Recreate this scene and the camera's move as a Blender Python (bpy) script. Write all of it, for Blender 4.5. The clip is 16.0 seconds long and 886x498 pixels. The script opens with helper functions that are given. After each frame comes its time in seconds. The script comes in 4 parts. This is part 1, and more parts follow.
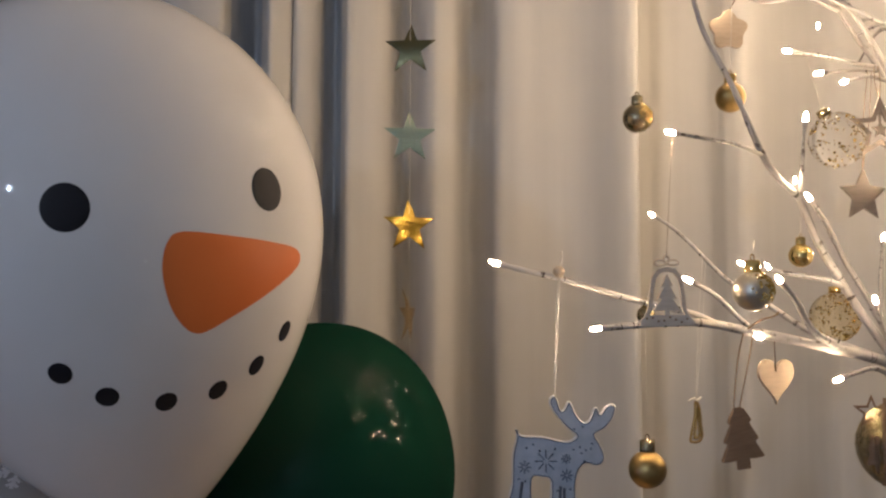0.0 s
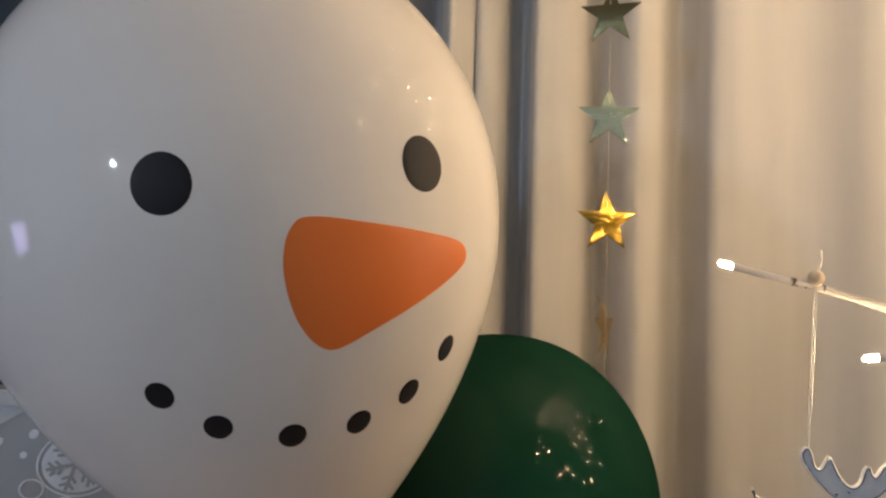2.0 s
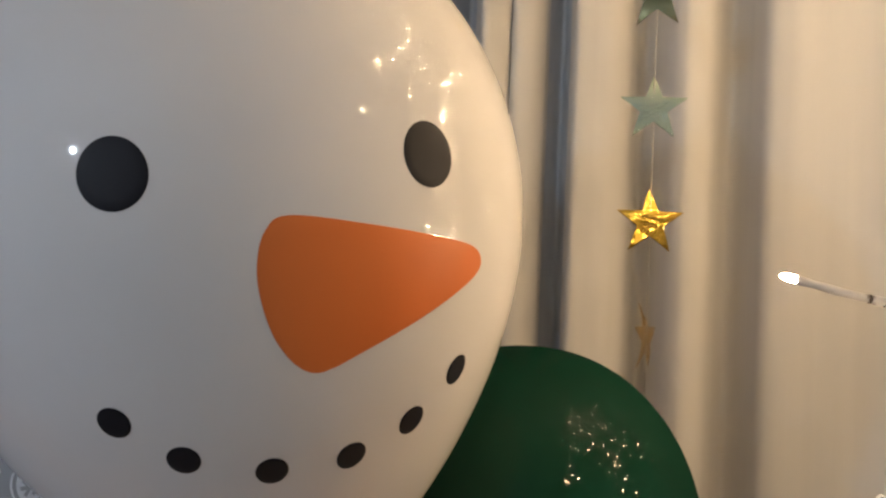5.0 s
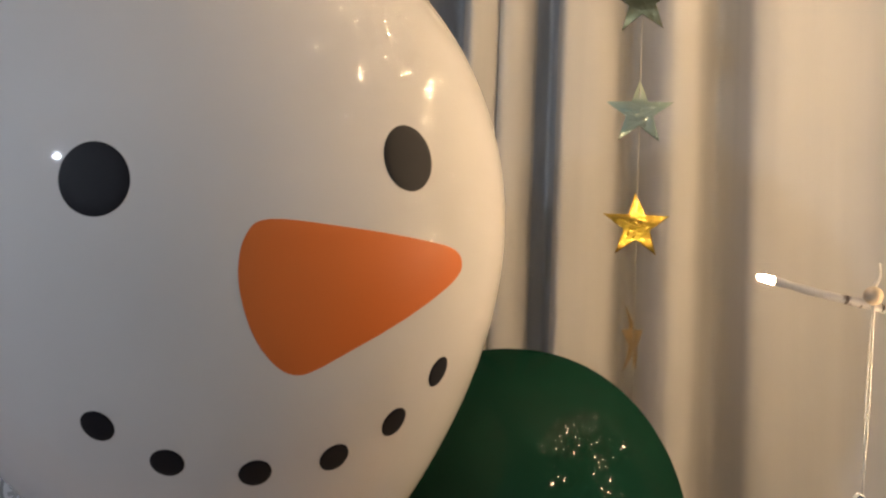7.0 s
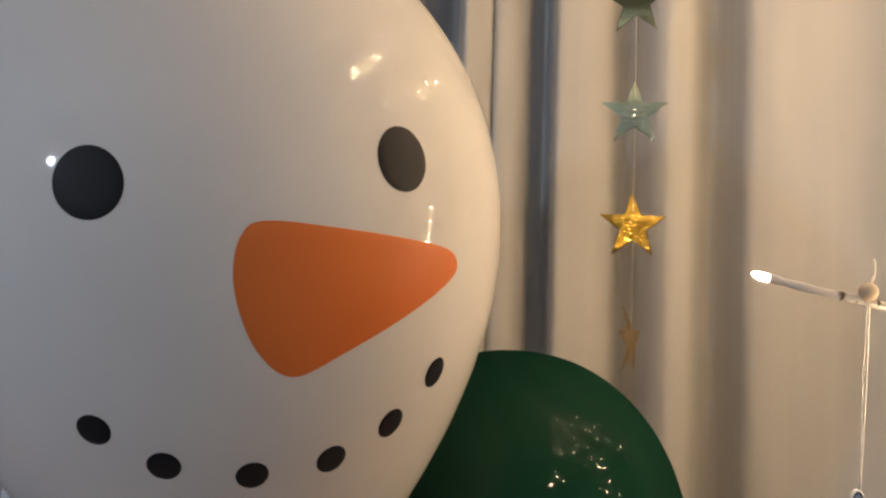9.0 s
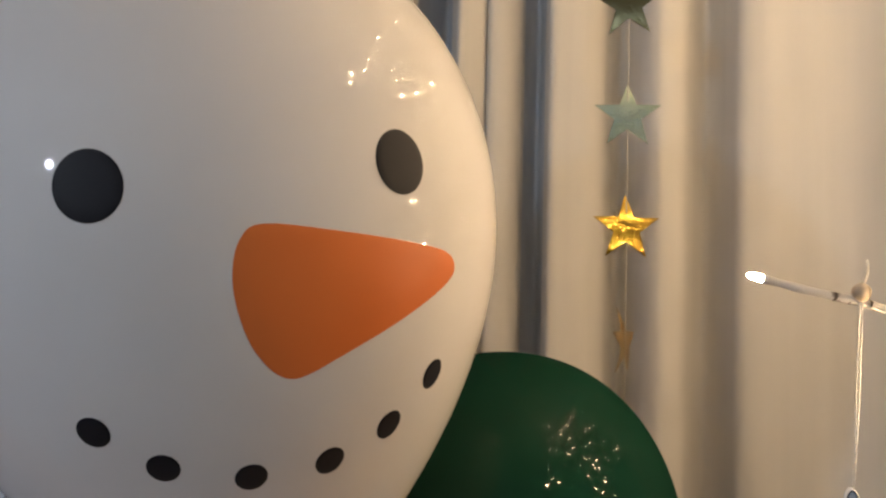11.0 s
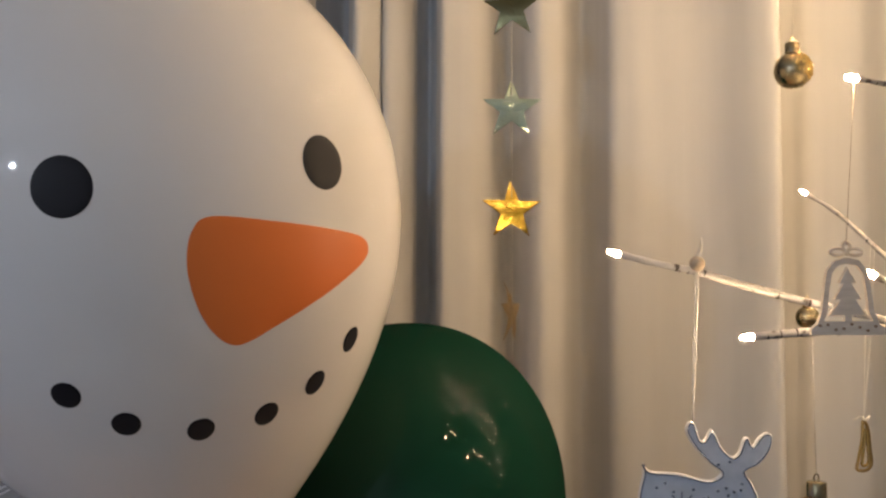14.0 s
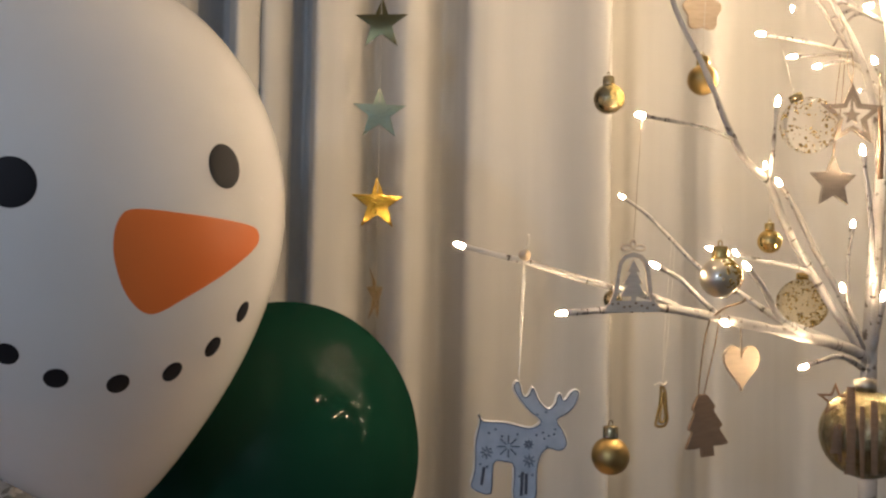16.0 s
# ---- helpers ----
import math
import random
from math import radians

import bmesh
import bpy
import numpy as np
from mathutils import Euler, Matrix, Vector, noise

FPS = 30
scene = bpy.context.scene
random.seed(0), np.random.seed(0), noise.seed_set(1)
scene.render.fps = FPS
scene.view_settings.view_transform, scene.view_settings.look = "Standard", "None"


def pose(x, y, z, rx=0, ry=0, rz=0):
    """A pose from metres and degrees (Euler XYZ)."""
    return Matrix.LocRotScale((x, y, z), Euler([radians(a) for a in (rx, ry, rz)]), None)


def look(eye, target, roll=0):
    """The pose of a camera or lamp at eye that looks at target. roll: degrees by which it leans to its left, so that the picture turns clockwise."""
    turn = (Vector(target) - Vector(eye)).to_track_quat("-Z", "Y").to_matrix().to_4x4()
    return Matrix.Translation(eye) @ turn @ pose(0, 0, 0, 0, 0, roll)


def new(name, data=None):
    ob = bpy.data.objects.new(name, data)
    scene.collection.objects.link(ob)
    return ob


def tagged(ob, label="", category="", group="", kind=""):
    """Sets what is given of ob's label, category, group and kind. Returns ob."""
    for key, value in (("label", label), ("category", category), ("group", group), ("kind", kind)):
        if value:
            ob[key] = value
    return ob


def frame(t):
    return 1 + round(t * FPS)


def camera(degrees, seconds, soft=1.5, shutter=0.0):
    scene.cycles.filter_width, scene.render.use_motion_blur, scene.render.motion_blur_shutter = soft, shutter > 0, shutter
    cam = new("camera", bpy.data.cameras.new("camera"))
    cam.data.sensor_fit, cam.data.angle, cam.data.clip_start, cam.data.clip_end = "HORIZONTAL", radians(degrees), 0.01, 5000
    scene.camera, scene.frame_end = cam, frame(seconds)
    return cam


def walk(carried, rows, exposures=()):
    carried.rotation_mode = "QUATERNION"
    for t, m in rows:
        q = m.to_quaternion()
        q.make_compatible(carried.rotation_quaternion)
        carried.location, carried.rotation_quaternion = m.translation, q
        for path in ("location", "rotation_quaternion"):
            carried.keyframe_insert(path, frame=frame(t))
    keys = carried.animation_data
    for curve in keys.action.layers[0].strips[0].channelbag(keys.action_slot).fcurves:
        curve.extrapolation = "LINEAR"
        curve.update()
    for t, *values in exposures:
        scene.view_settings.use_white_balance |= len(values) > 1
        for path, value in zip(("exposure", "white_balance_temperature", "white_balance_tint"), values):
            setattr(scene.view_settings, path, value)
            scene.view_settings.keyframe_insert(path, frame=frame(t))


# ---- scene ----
cam = camera(50.9, 16.0, soft=2.4)
# seconds, eye, point looked at, roll
PATH = [
    (0, (-0.013, 0.18, 1.222), (0.246, 2.159, 1.358), 0.2),
    (0.5, (-0.022, 0.231, 1.219), (0.156, 2.218, 1.359), 0.2),
    (1, (-0.024, 0.275, 1.22), (0.002, 2.27, 1.361), 0.8),
    (1.5, (-0.01, 0.331, 1.224), (-0.126, 2.323, 1.359), 1.1),
    (2, (0.001, 0.372, 1.229), (-0.153, 2.362, 1.366), 1.7),
    (2.5, (0.012, 0.408, 1.23), (-0.188, 2.392, 1.375), 1.8),
    (3, (0.019, 0.431, 1.229), (-0.254, 2.407, 1.381), 2.1),
    (3.5, (0.016, 0.448, 1.231), (-0.267, 2.422, 1.381), 3.1),
    (4, (0.012, 0.46, 1.236), (-0.249, 2.437, 1.376), 3.2),
    (6.5, (0.016, 0.462, 1.243), (-0.222, 2.445, 1.361), 2.4),
    (7, (0.02, 0.457, 1.24), (-0.213, 2.438, 1.376), 2.4),
    (7.5, (0.017, 0.455, 1.244), (-0.213, 2.436, 1.394), 2.5),
    (8, (0.017, 0.456, 1.244), (-0.218, 2.436, 1.398), 2.2),
    (8.5, (0.016, 0.455, 1.24), (-0.218, 2.436, 1.39), 2.0),
    (9, (0.022, 0.457, 1.238), (-0.208, 2.438, 1.383), 1.8),
    (11.5, (0.019, 0.453, 1.237), (-0.19, 2.436, 1.389), 1.5),
    (12, (0.019, 0.456, 1.236), (-0.181, 2.44, 1.386), 1.3),
    (12.5, (0.016, 0.442, 1.237), (-0.145, 2.43, 1.376), 1.0),
    (13, (0.017, 0.418, 1.238), (-0.09, 2.411, 1.365), 0.9),
    (13.5, (0.018, 0.38, 1.233), (-0.027, 2.375, 1.362), 0.7),
    (14, (0.013, 0.348, 1.233), (0.036, 2.345, 1.343), 0.2),
    (14.5, (0.008, 0.316, 1.232), (0.084, 2.312, 1.333), 0.2),
    (15, (0.005, 0.284, 1.23), (0.141, 2.277, 1.319), 0.2),
    (15.5, (0.001, 0.23, 1.224), (0.217, 2.216, 1.304), 0.5),
    (16, (-0.001, 0.196, 1.228), (0.312, 2.169, 1.313), 1.0),
]
# seconds, stops, kelvin, tint: the clip's own exposure and white balance drift a little
EXPOSURE = [(0.0, -0.21, 6100, 17), (0.5, -0.4, 6130, 17), (1.0, -0.14, 6280, 16), (1.5, 0.17, 6640, 14), (2.0, 0.25, 6750, 14), (3.0, 0.39, 6770, 14), (4.0, 0.38, 6710, 13), (6.5, 0.22, 6950, 14), (7.5, 0.26, 6850, 15), (9.0, 0.18, 6750, 15), (11.5, 0.28, 6880, 14), (12.5, 0.27, 6900, 14), (13.5, 0.21, 6810, 16), (14.5, 0.12, 6700, 15), (15.0, 0.08, 6780, 15), (15.5, 0.13, 6620, 14), (16.0, 0.08, 6350, 13)]
walk(cam, [(t, look(eye, target, roll)) for t, eye, target, roll in PATH], EXPOSURE)

# ---- world and light values ----
world = bpy.data.worlds.new("night")
world.use_nodes = True
world.node_tree.nodes["Background"].inputs["Color"].default_value = (0.02, 0.025, 0.04, 1)
world.node_tree.nodes["Background"].inputs["Strength"].default_value = 0.2
scene.world = world
BULB_GLOW = 560.0
LAMP_GLOW = 1000.0
SCREEN_GLOW = 5.5


# ---- materials ----
def shader(name, base, rough=0.6, metal=0.0, spec=0.5):
    m = bpy.data.materials.new(name)
    m.use_nodes = True
    b = m.node_tree.nodes["Principled BSDF"]
    b.inputs["Base Color"].default_value = (*base, 1)
    b.inputs["Roughness"].default_value = rough
    b.inputs["Metallic"].default_value = metal
    b.inputs["Specular IOR Level"].default_value = spec
    return m, m.node_tree.nodes, m.node_tree.links, b


def coords(n, l, scale=(1, 1, 1)):
    tc = n.new("ShaderNodeTexCoord")
    mp = n.new("ShaderNodeMapping")
    mp.inputs["Scale"].default_value = scale
    l.new(tc.outputs["Object"], mp.inputs["Vector"])
    return mp.outputs["Vector"]


def noise_tex(n, l, vec, scale, detail=3.0):
    t = n.new("ShaderNodeTexNoise")
    t.inputs["Scale"].default_value = scale
    t.inputs["Detail"].default_value = detail
    l.new(vec, t.inputs["Vector"])
    return t.outputs["Fac"]


def ramp(n, l, fac, stops):
    r = n.new("ShaderNodeValToRGB")
    while len(r.color_ramp.elements) < len(stops):
        r.color_ramp.elements.new(0.5)
    for e, (p, c) in zip(r.color_ramp.elements, stops):
        e.position, e.color = p, (*c, 1)
    l.new(fac, r.inputs["Fac"])
    return r.outputs["Color"]


def bump(n, l, b, height, strength, distance=0.001):
    bp = n.new("ShaderNodeBump")
    bp.inputs["Strength"].default_value = strength
    bp.inputs["Distance"].default_value = distance
    l.new(height, bp.inputs["Height"])
    l.new(bp.outputs["Normal"], b.inputs["Normal"])


def varied(name, dark, light, scale, rough=0.6, metal=0.0, spec=0.5, stretch=(1, 1, 1), relief=0.2, fine=8.0, distance=0.001):
    """A surface that wavers between two tones at one scale, with a finer relief."""
    m, n, l, b = shader(name, light, rough, metal, spec)
    v = coords(n, l, stretch)
    l.new(ramp(n, l, noise_tex(n, l, v, scale), [(0.3, dark), (0.7, light)]), b.inputs["Base Color"])
    if relief:
        bump(n, l, b, noise_tex(n, l, v, scale * fine, 4.0), relief, distance)
    return m


def glow(name, colour, strength):
    m, n, l, b = shader(name, colour, 0.4)
    b.inputs["Emission Color"].default_value = (*colour, 1)
    b.inputs["Emission Strength"].default_value = strength
    return m


def latex(name, dark, light, rough, grain=0.02, spec=0.5):
    m, n, l, b = shader(name, light, rough, 0.0, spec)
    v = coords(n, l)
    l.new(ramp(n, l, noise_tex(n, l, v, 6.0), [(0.3, dark), (0.7, light)]), b.inputs["Base Color"])
    r = n.new("ShaderNodeMapRange")
    r.inputs["To Min"].default_value, r.inputs["To Max"].default_value = rough * 0.8, rough * 1.25
    l.new(noise_tex(n, l, v, 25.0), r.inputs["Value"])
    l.new(r.outputs["Result"], b.inputs["Roughness"])
    bump(n, l, b, noise_tex(n, l, v, 60.0), grain, 0.0005)
    return m


def dark_latex(name, dark, light, rough, gloss):
    """Thin stretched latex: a deep colour under a faint, even gloss."""
    m, n, l, b = shader(name, light, 0.8, 0.0, 0.0)
    l.new(ramp(n, l, noise_tex(n, l, coords(n, l), 7.0), [(0.3, dark), (0.7, light)]), b.inputs["Base Color"])
    g = n.new("ShaderNodeBsdfGlossy")
    g.inputs["Roughness"].default_value = rough
    mx = n.new("ShaderNodeMixShader")
    mx.inputs["Fac"].default_value = gloss
    l.new(b.outputs["BSDF"], mx.inputs[1])
    l.new(g.outputs["BSDF"], mx.inputs[2])
    l.new(mx.outputs["Shader"], n["Material Output"].inputs["Surface"])
    return m


def cloth(name, dark, light, weave, rough=0.9, thin=0.0):
    m, n, l, b = shader(name, light, rough, 0.0, 0.2)
    v = coords(n, l)
    if thin:
        l.new(ramp(n, l, noise_tex(n, l, coords(n, l, (1, 1, 0.04)), 45.0, 5.0), [(0.3, dark), (0.7, light)]), b.inputs["Base Color"])
    else:
        l.new(ramp(n, l, noise_tex(n, l, v, 5.0), [(0.3, dark), (0.7, light)]), b.inputs["Base Color"])
    w = n.new("ShaderNodeTexWave")
    w.bands_direction = "Z"
    w.inputs["Scale"].default_value = weave
    w.inputs["Distortion"].default_value = 1.5
    l.new(v, w.inputs["Vector"])
    w2 = n.new("ShaderNodeTexWave")
    w2.bands_direction = "X"
    w2.inputs["Scale"].default_value = weave
    w2.inputs["Distortion"].default_value = 1.5
    l.new(v, w2.inputs["Vector"])
    mix = n.new("ShaderNodeMath")
    mix.operation = "ADD"
    l.new(w.outputs["Fac"], mix.inputs[0])
    l.new(w2.outputs["Fac"], mix.inputs[1])
    b.inputs["Sheen Weight"].default_value = 0.15
    bump(n, l, b, mix.outputs["Value"], 0.15, 0.0006)
    if thin:
        tr = n.new("ShaderNodeBsdfTranslucent")
        tr.inputs["Color"].default_value = (*light, 1)
        mx = n.new("ShaderNodeMixShader")
        mx.inputs["Fac"].default_value = thin
        l.new(b.outputs["BSDF"], mx.inputs[1])
        l.new(tr.outputs["BSDF"], mx.inputs[2])
        l.new(mx.outputs["Shader"], n["Material Output"].inputs["Surface"])
    return m


def foil(name, colour, rough, relief, scale=300.0):
    m, n, l, b = shader(name, colour, rough, 1.0)
    v = coords(n, l)
    vo = n.new("ShaderNodeTexVoronoi")
    vo.inputs["Scale"].default_value = scale
    l.new(v, vo.inputs["Vector"])
    bump(n, l, b, vo.outputs["Distance"], relief, 0.002)
    return m


def crinkled_foil(name, colour, rough, dent):
    """Mirror foil, gently dished and with sparse small dents."""
    m, n, l, b = shader(name, colour, rough, 1.0)
    v = coords(n, l)
    fine = ramp(n, l, noise_tex(n, l, v, 380.0, 1.0), [(0.55, (0, 0, 0)), (0.7, (1, 1, 1))])
    broad = noise_tex(n, l, v, 34.0, 1.0)
    mx = n.new("ShaderNodeMath")
    mx.operation = "MULTIPLY_ADD"
    mx.inputs[1].default_value = 0.7
    l.new(broad, mx.inputs[0])
    l.new(fine, mx.inputs[2])
    bump(n, l, b, mx.outputs["Value"], dent, 0.003)
    return m


def clear_glass(name, colour, rough=0.02):
    m, n, l, b = shader(name, colour, rough)
    b.inputs["Transmission Weight"].default_value = 1.0
    b.inputs["IOR"].default_value = 1.1
    return m


def birch():
    """White paper-wrapped twig with short dark marks across it."""
    m, n, l, b = shader("birch", (0.8, 0.78, 0.74), 0.7, 0.0, 0.3)
    v = coords(n, l)
    spot = ramp(n, l, noise_tex(n, l, v, 95.0, 2.0), [(0.62, (0.56, 0.545, 0.53)), (0.7, (0.16, 0.135, 0.12))])
    tone = ramp(n, l, noise_tex(n, l, v, 18.0), [(0.3, (0.62, 0.59, 0.56)), (0.65, (1, 1, 1))])
    mx = n.new("ShaderNodeMixRGB")
    mx.blend_type = "MULTIPLY"
    mx.inputs["Fac"].default_value = 1.0
    l.new(spot, mx.inputs["Color1"])
    l.new(tone, mx.inputs["Color2"])
    l.new(mx.outputs["Color"], b.inputs["Base Color"])
    bump(n, l, b, noise_tex(n, l, v, 160.0), 0.5, 0.0008)
    return m


WHITE_LATEX = latex("white_latex", (0.74, 0.72, 0.71), (0.8, 0.785, 0.775), 0.05, 0.0, 0.34)
GREEN_LATEX = dark_latex("green_latex", (0.0044, 0.03, 0.0185), (0.006, 0.037, 0.023), 0.05, 0.0125)
ORANGE_INK = latex("orange_ink", (0.74, 0.19, 0.05), (0.8, 0.22, 0.06), 0.4, 0.02, 0.22)
BLACK_INK = latex("black_ink", (0.011, 0.011, 0.015), (0.015, 0.015, 0.02), 0.45, 0.02, 0.2)
CURTAIN = cloth("curtain_cloth", (0.668, 0.651, 0.615), (0.705, 0.686, 0.65), 500.0, thin=0.12)
# blue-grey tone that puts the cool shade of deep folds into the cloth
FOLD_SHADE = cloth("fold_shade_cloth", (0.52, 0.555, 0.6), (0.59, 0.625, 0.67), 500.0, thin=0.05)
SACK_CLOTH = cloth("sack_cloth", (0.36, 0.37, 0.385), (0.43, 0.44, 0.455), 700.0)
PRINT = varied("white_print", (0.72, 0.74, 0.77), (0.82, 0.84, 0.86), 120.0, 0.85, 0, 0.2)
BIRCH = birch()
DARK_BARK = varied("dark_bark", (0.045, 0.034, 0.027), (0.09, 0.07, 0.058), 200.0, 0.8)
GOLD_FOIL = crinkled_foil("gold_foil", (0.86, 0.57, 0.1), 0.09, 0.2)
MINT_FOIL = crinkled_foil("mint_foil", (0.7, 0.86, 0.7), 0.12, 0.12)
# gold foil coloured dark, in place of the dim room it would mirror
DIMMED_FOIL = foil("dimmed_gold_foil", (0.15, 0.14, 0.075), 0.3, 0.12, 300.0)
SHEER_GOLD = crinkled_foil("sheer_gold_foil", (0.8, 0.52, 0.12), 0.2, 0.4)
SHEER_GOLD.node_tree.nodes["Principled BSDF"].inputs["Alpha"].default_value = 0.45
GOLD_MATT = varied("matt_gold", (0.38, 0.26, 0.1), (0.45, 0.32, 0.13), 60.0, 0.36, 1.0, relief=0.05)
GOLD_SHINE = varied("shiny_gold", (0.7, 0.5, 0.18), (0.8, 0.6, 0.25), 30.0, 0.12, 1.0, relief=0.03)
SILVER = varied("champagne_silver", (0.6, 0.55, 0.46), (0.7, 0.65, 0.55), 30.0, 0.3, 1.0, relief=0.03)
DARK_CHAMPAGNE = varied("dark_champagne", (0.3, 0.25, 0.15), (0.38, 0.32, 0.2), 30.0, 0.25, 1.0, relief=0.03)
GLITTER = foil("gold_glitter", (0.85, 0.65, 0.25), 0.25, 1.0, 900.0)
WHITE_PAINT = varied("white_painted_wood", (0.7, 0.7, 0.7), (0.8, 0.8, 0.79), 40.0, 0.55, 0, 0.4)
DEER_FACE = varied("pale_blue_glazed_face", (0.33, 0.4, 0.51), (0.41, 0.48, 0.59), 90.0, 0.3, 0, 0.5, relief=0.1)
DEER_INK = foil("blue_grey_glitter", (0.1, 0.13, 0.2), 0.35, 0.8, 1200.0)
WOOD = varied("light_brown_wood", (0.225, 0.14, 0.085), (0.275, 0.178, 0.11), 60.0, 0.7, 0, 0.3, (1, 1, 6))
PALE_WOOD = varied("pale_wood", (0.48, 0.38, 0.27), (0.6, 0.49, 0.36), 50.0, 0.65, 0, 0.3, (1, 1, 5))
GREY_WOOD = varied("whitewashed_wood", (0.55, 0.48, 0.4), (0.67, 0.6, 0.51), 60.0, 0.7, 0, 0.3, (1, 1, 5))
# wood darkened in its colour for the two stars whose fronts are in shade
SHADE_WOOD = varied("shaded_wood", (0.17, 0.14, 0.115), (0.23, 0.195, 0.165), 60.0, 0.7, 0, 0.3, (1, 1, 5))
CORD = varied("white_cord", (0.66, 0.63, 0.56), (0.78, 0.75, 0.68), 300.0, 0.85, 0, 0.2)
BROWN_CORD = varied("brown_cord", (0.16, 0.11, 0.07), (0.26, 0.19, 0.12), 300.0, 0.85, 0, 0.2)
THREAD = varied("silver_thread", (0.5, 0.48, 0.42), (0.65, 0.62, 0.55), 200.0, 0.4, 0, 0.5)
RIBBON = varied("gold_ribbon", (0.5, 0.36, 0.14), (0.62, 0.46, 0.2), 200.0, 0.45, 0.3)
RIBBON.node_tree.nodes["Principled BSDF"].inputs["Alpha"].default_value = 0.17
GLASS = clear_glass("clear_glass", (1.0, 1.0, 1.0), 0.0)
PALE_GLASS = clear_glass("pale_gold_glass", (0.97, 0.88, 0.66), 0.03)
GOLD_GLASS = varied("tarnished_gold_glass", (0.2, 0.165, 0.09), (0.55, 0.46, 0.27), 70.0, 0.26, 1.0, stretch=(1, 1, 0.22), relief=1.0, fine=3.0, distance=0.004)
BULB = glow("warm_bulb", (1.0, 0.73, 0.43), BULB_GLOW)
CROWN_BULB = glow("warm_crown_bulb", (1.0, 0.73, 0.43), BULB_GLOW * 1.05)
LAMP = glow("cool_lamp", (0.67, 0.83, 1.0), LAMP_GLOW)
SCREEN = glow("lit_screen", (0.55, 0.5, 1.0), SCREEN_GLOW)
SLATE_WALL = varied("slate_wall_paint", (0.045, 0.064, 0.09), (0.056, 0.078, 0.108), 8.0, 0.8, 0, 0.3, relief=0.1, fine=40)
GREY_WALL = varied("grey_wall_paint", (0.55, 0.545, 0.54), (0.6, 0.595, 0.59), 6.0, 0.85, 0, 0.3, relief=0.1, fine=40)
CEILING = varied("ceiling_paint", (0.66, 0.65, 0.63), (0.72, 0.71, 0.69), 6.0, 0.9, 0, 0.2, relief=0.1, fine=40)
CARPET = varied("carpet", (0.3, 0.27, 0.25), (0.4, 0.37, 0.34), 30.0, 0.95, 0, 0.1, relief=0.8, fine=20, distance=0.004)
OAK = varied("oak", (0.22, 0.13, 0.07), (0.32, 0.2, 0.11), 14.0, 0.5, 0, 0.4, (1, 8, 8))
TRIM = varied("white_gloss_trim", (0.56, 0.62, 0.66), (0.63, 0.69, 0.73), 10.0, 0.35, 0, 0.5, relief=0.04)
PINE = varied("pale_pine", (0.5, 0.36, 0.25), (0.6, 0.45, 0.33), 14.0, 0.5, 0, 0.4, (1, 8, 8))
BLACK_PLASTIC = varied("black_plastic", (0.012, 0.012, 0.013), (0.02, 0.02, 0.021), 30.0, 0.4)
POT = varied("white_pot", (0.6, 0.59, 0.57), (0.7, 0.69, 0.67), 20.0, 0.5)


# ---- building helpers ----
def thing(name, m, label, category, group="", kind=""):
    ob = new(name)
    ob.empty_display_size = 0.02
    ob.matrix_world = m
    return tagged(ob, label, category, group, kind)


def part(name, bm, material, parent=None, label="", smooth=True):
    me = bpy.data.meshes.new(name)
    bmesh.ops.recalc_face_normals(bm, faces=bm.faces)
    for f in bm.faces:
        f.smooth = smooth
    bm.to_mesh(me)
    bm.free()
    me.materials.append(material)
    ob = new(name, me)
    if parent:
        ob.parent = parent
    return tagged(ob, label)


def box(bm, x0, x1, y0, y1, z0, z1, bevel=0.0):
    m = Matrix.LocRotScale(((x0 + x1) / 2, (y0 + y1) / 2, (z0 + z1) / 2), None, (x1 - x0, y1 - y0, z1 - z0))
    v = bmesh.ops.create_cube(bm, size=1, matrix=m)["verts"]
    if bevel:
        bmesh.ops.bevel(bm, geom=list({e for w in v for e in w.link_edges}), offset=bevel, segments=2, affect="EDGES")
    return bm


def slab(x0, x1, y0, y1, z0, z1, bevel=0.0):
    return box(bmesh.new(), x0, x1, y0, y1, z0, z1, bevel)


def smooth_line(pts, steps=6):
    """A Catmull-Rom line through the points (any dimension)."""
    p = [Vector(q) for q in pts]
    p = [2 * p[0] - p[1]] + p + [2 * p[-1] - p[-2]]
    out = []
    for i in range(1, len(p) - 2):
        for k in range(steps):
            t = k / steps
            a, b, c, d = p[i - 1], p[i], p[i + 1], p[i + 2]
            out.append(0.5 * (2 * b + (c - a) * t + (2 * a - 5 * b + 4 * c - d) * t * t + (3 * b - a - 3 * c + d) * t ** 3))
    return out + [p[-2]]


def closed_line(pts, steps=5):
    n = len(pts)
    p = [Vector(q) for q in pts]
    out = []
    for i in range(n):
        a, b, c, d = p[i - 1], p[i], p[(i + 1) % n], p[(i + 2) % n]
        for k in range(steps):
            t = k / steps
            out.append(0.5 * (2 * b + (c - a) * t + (2 * a - 5 * b + 4 * c - d) * t * t + (3 * b - a - 3 * c + d) * t ** 3))
    return out


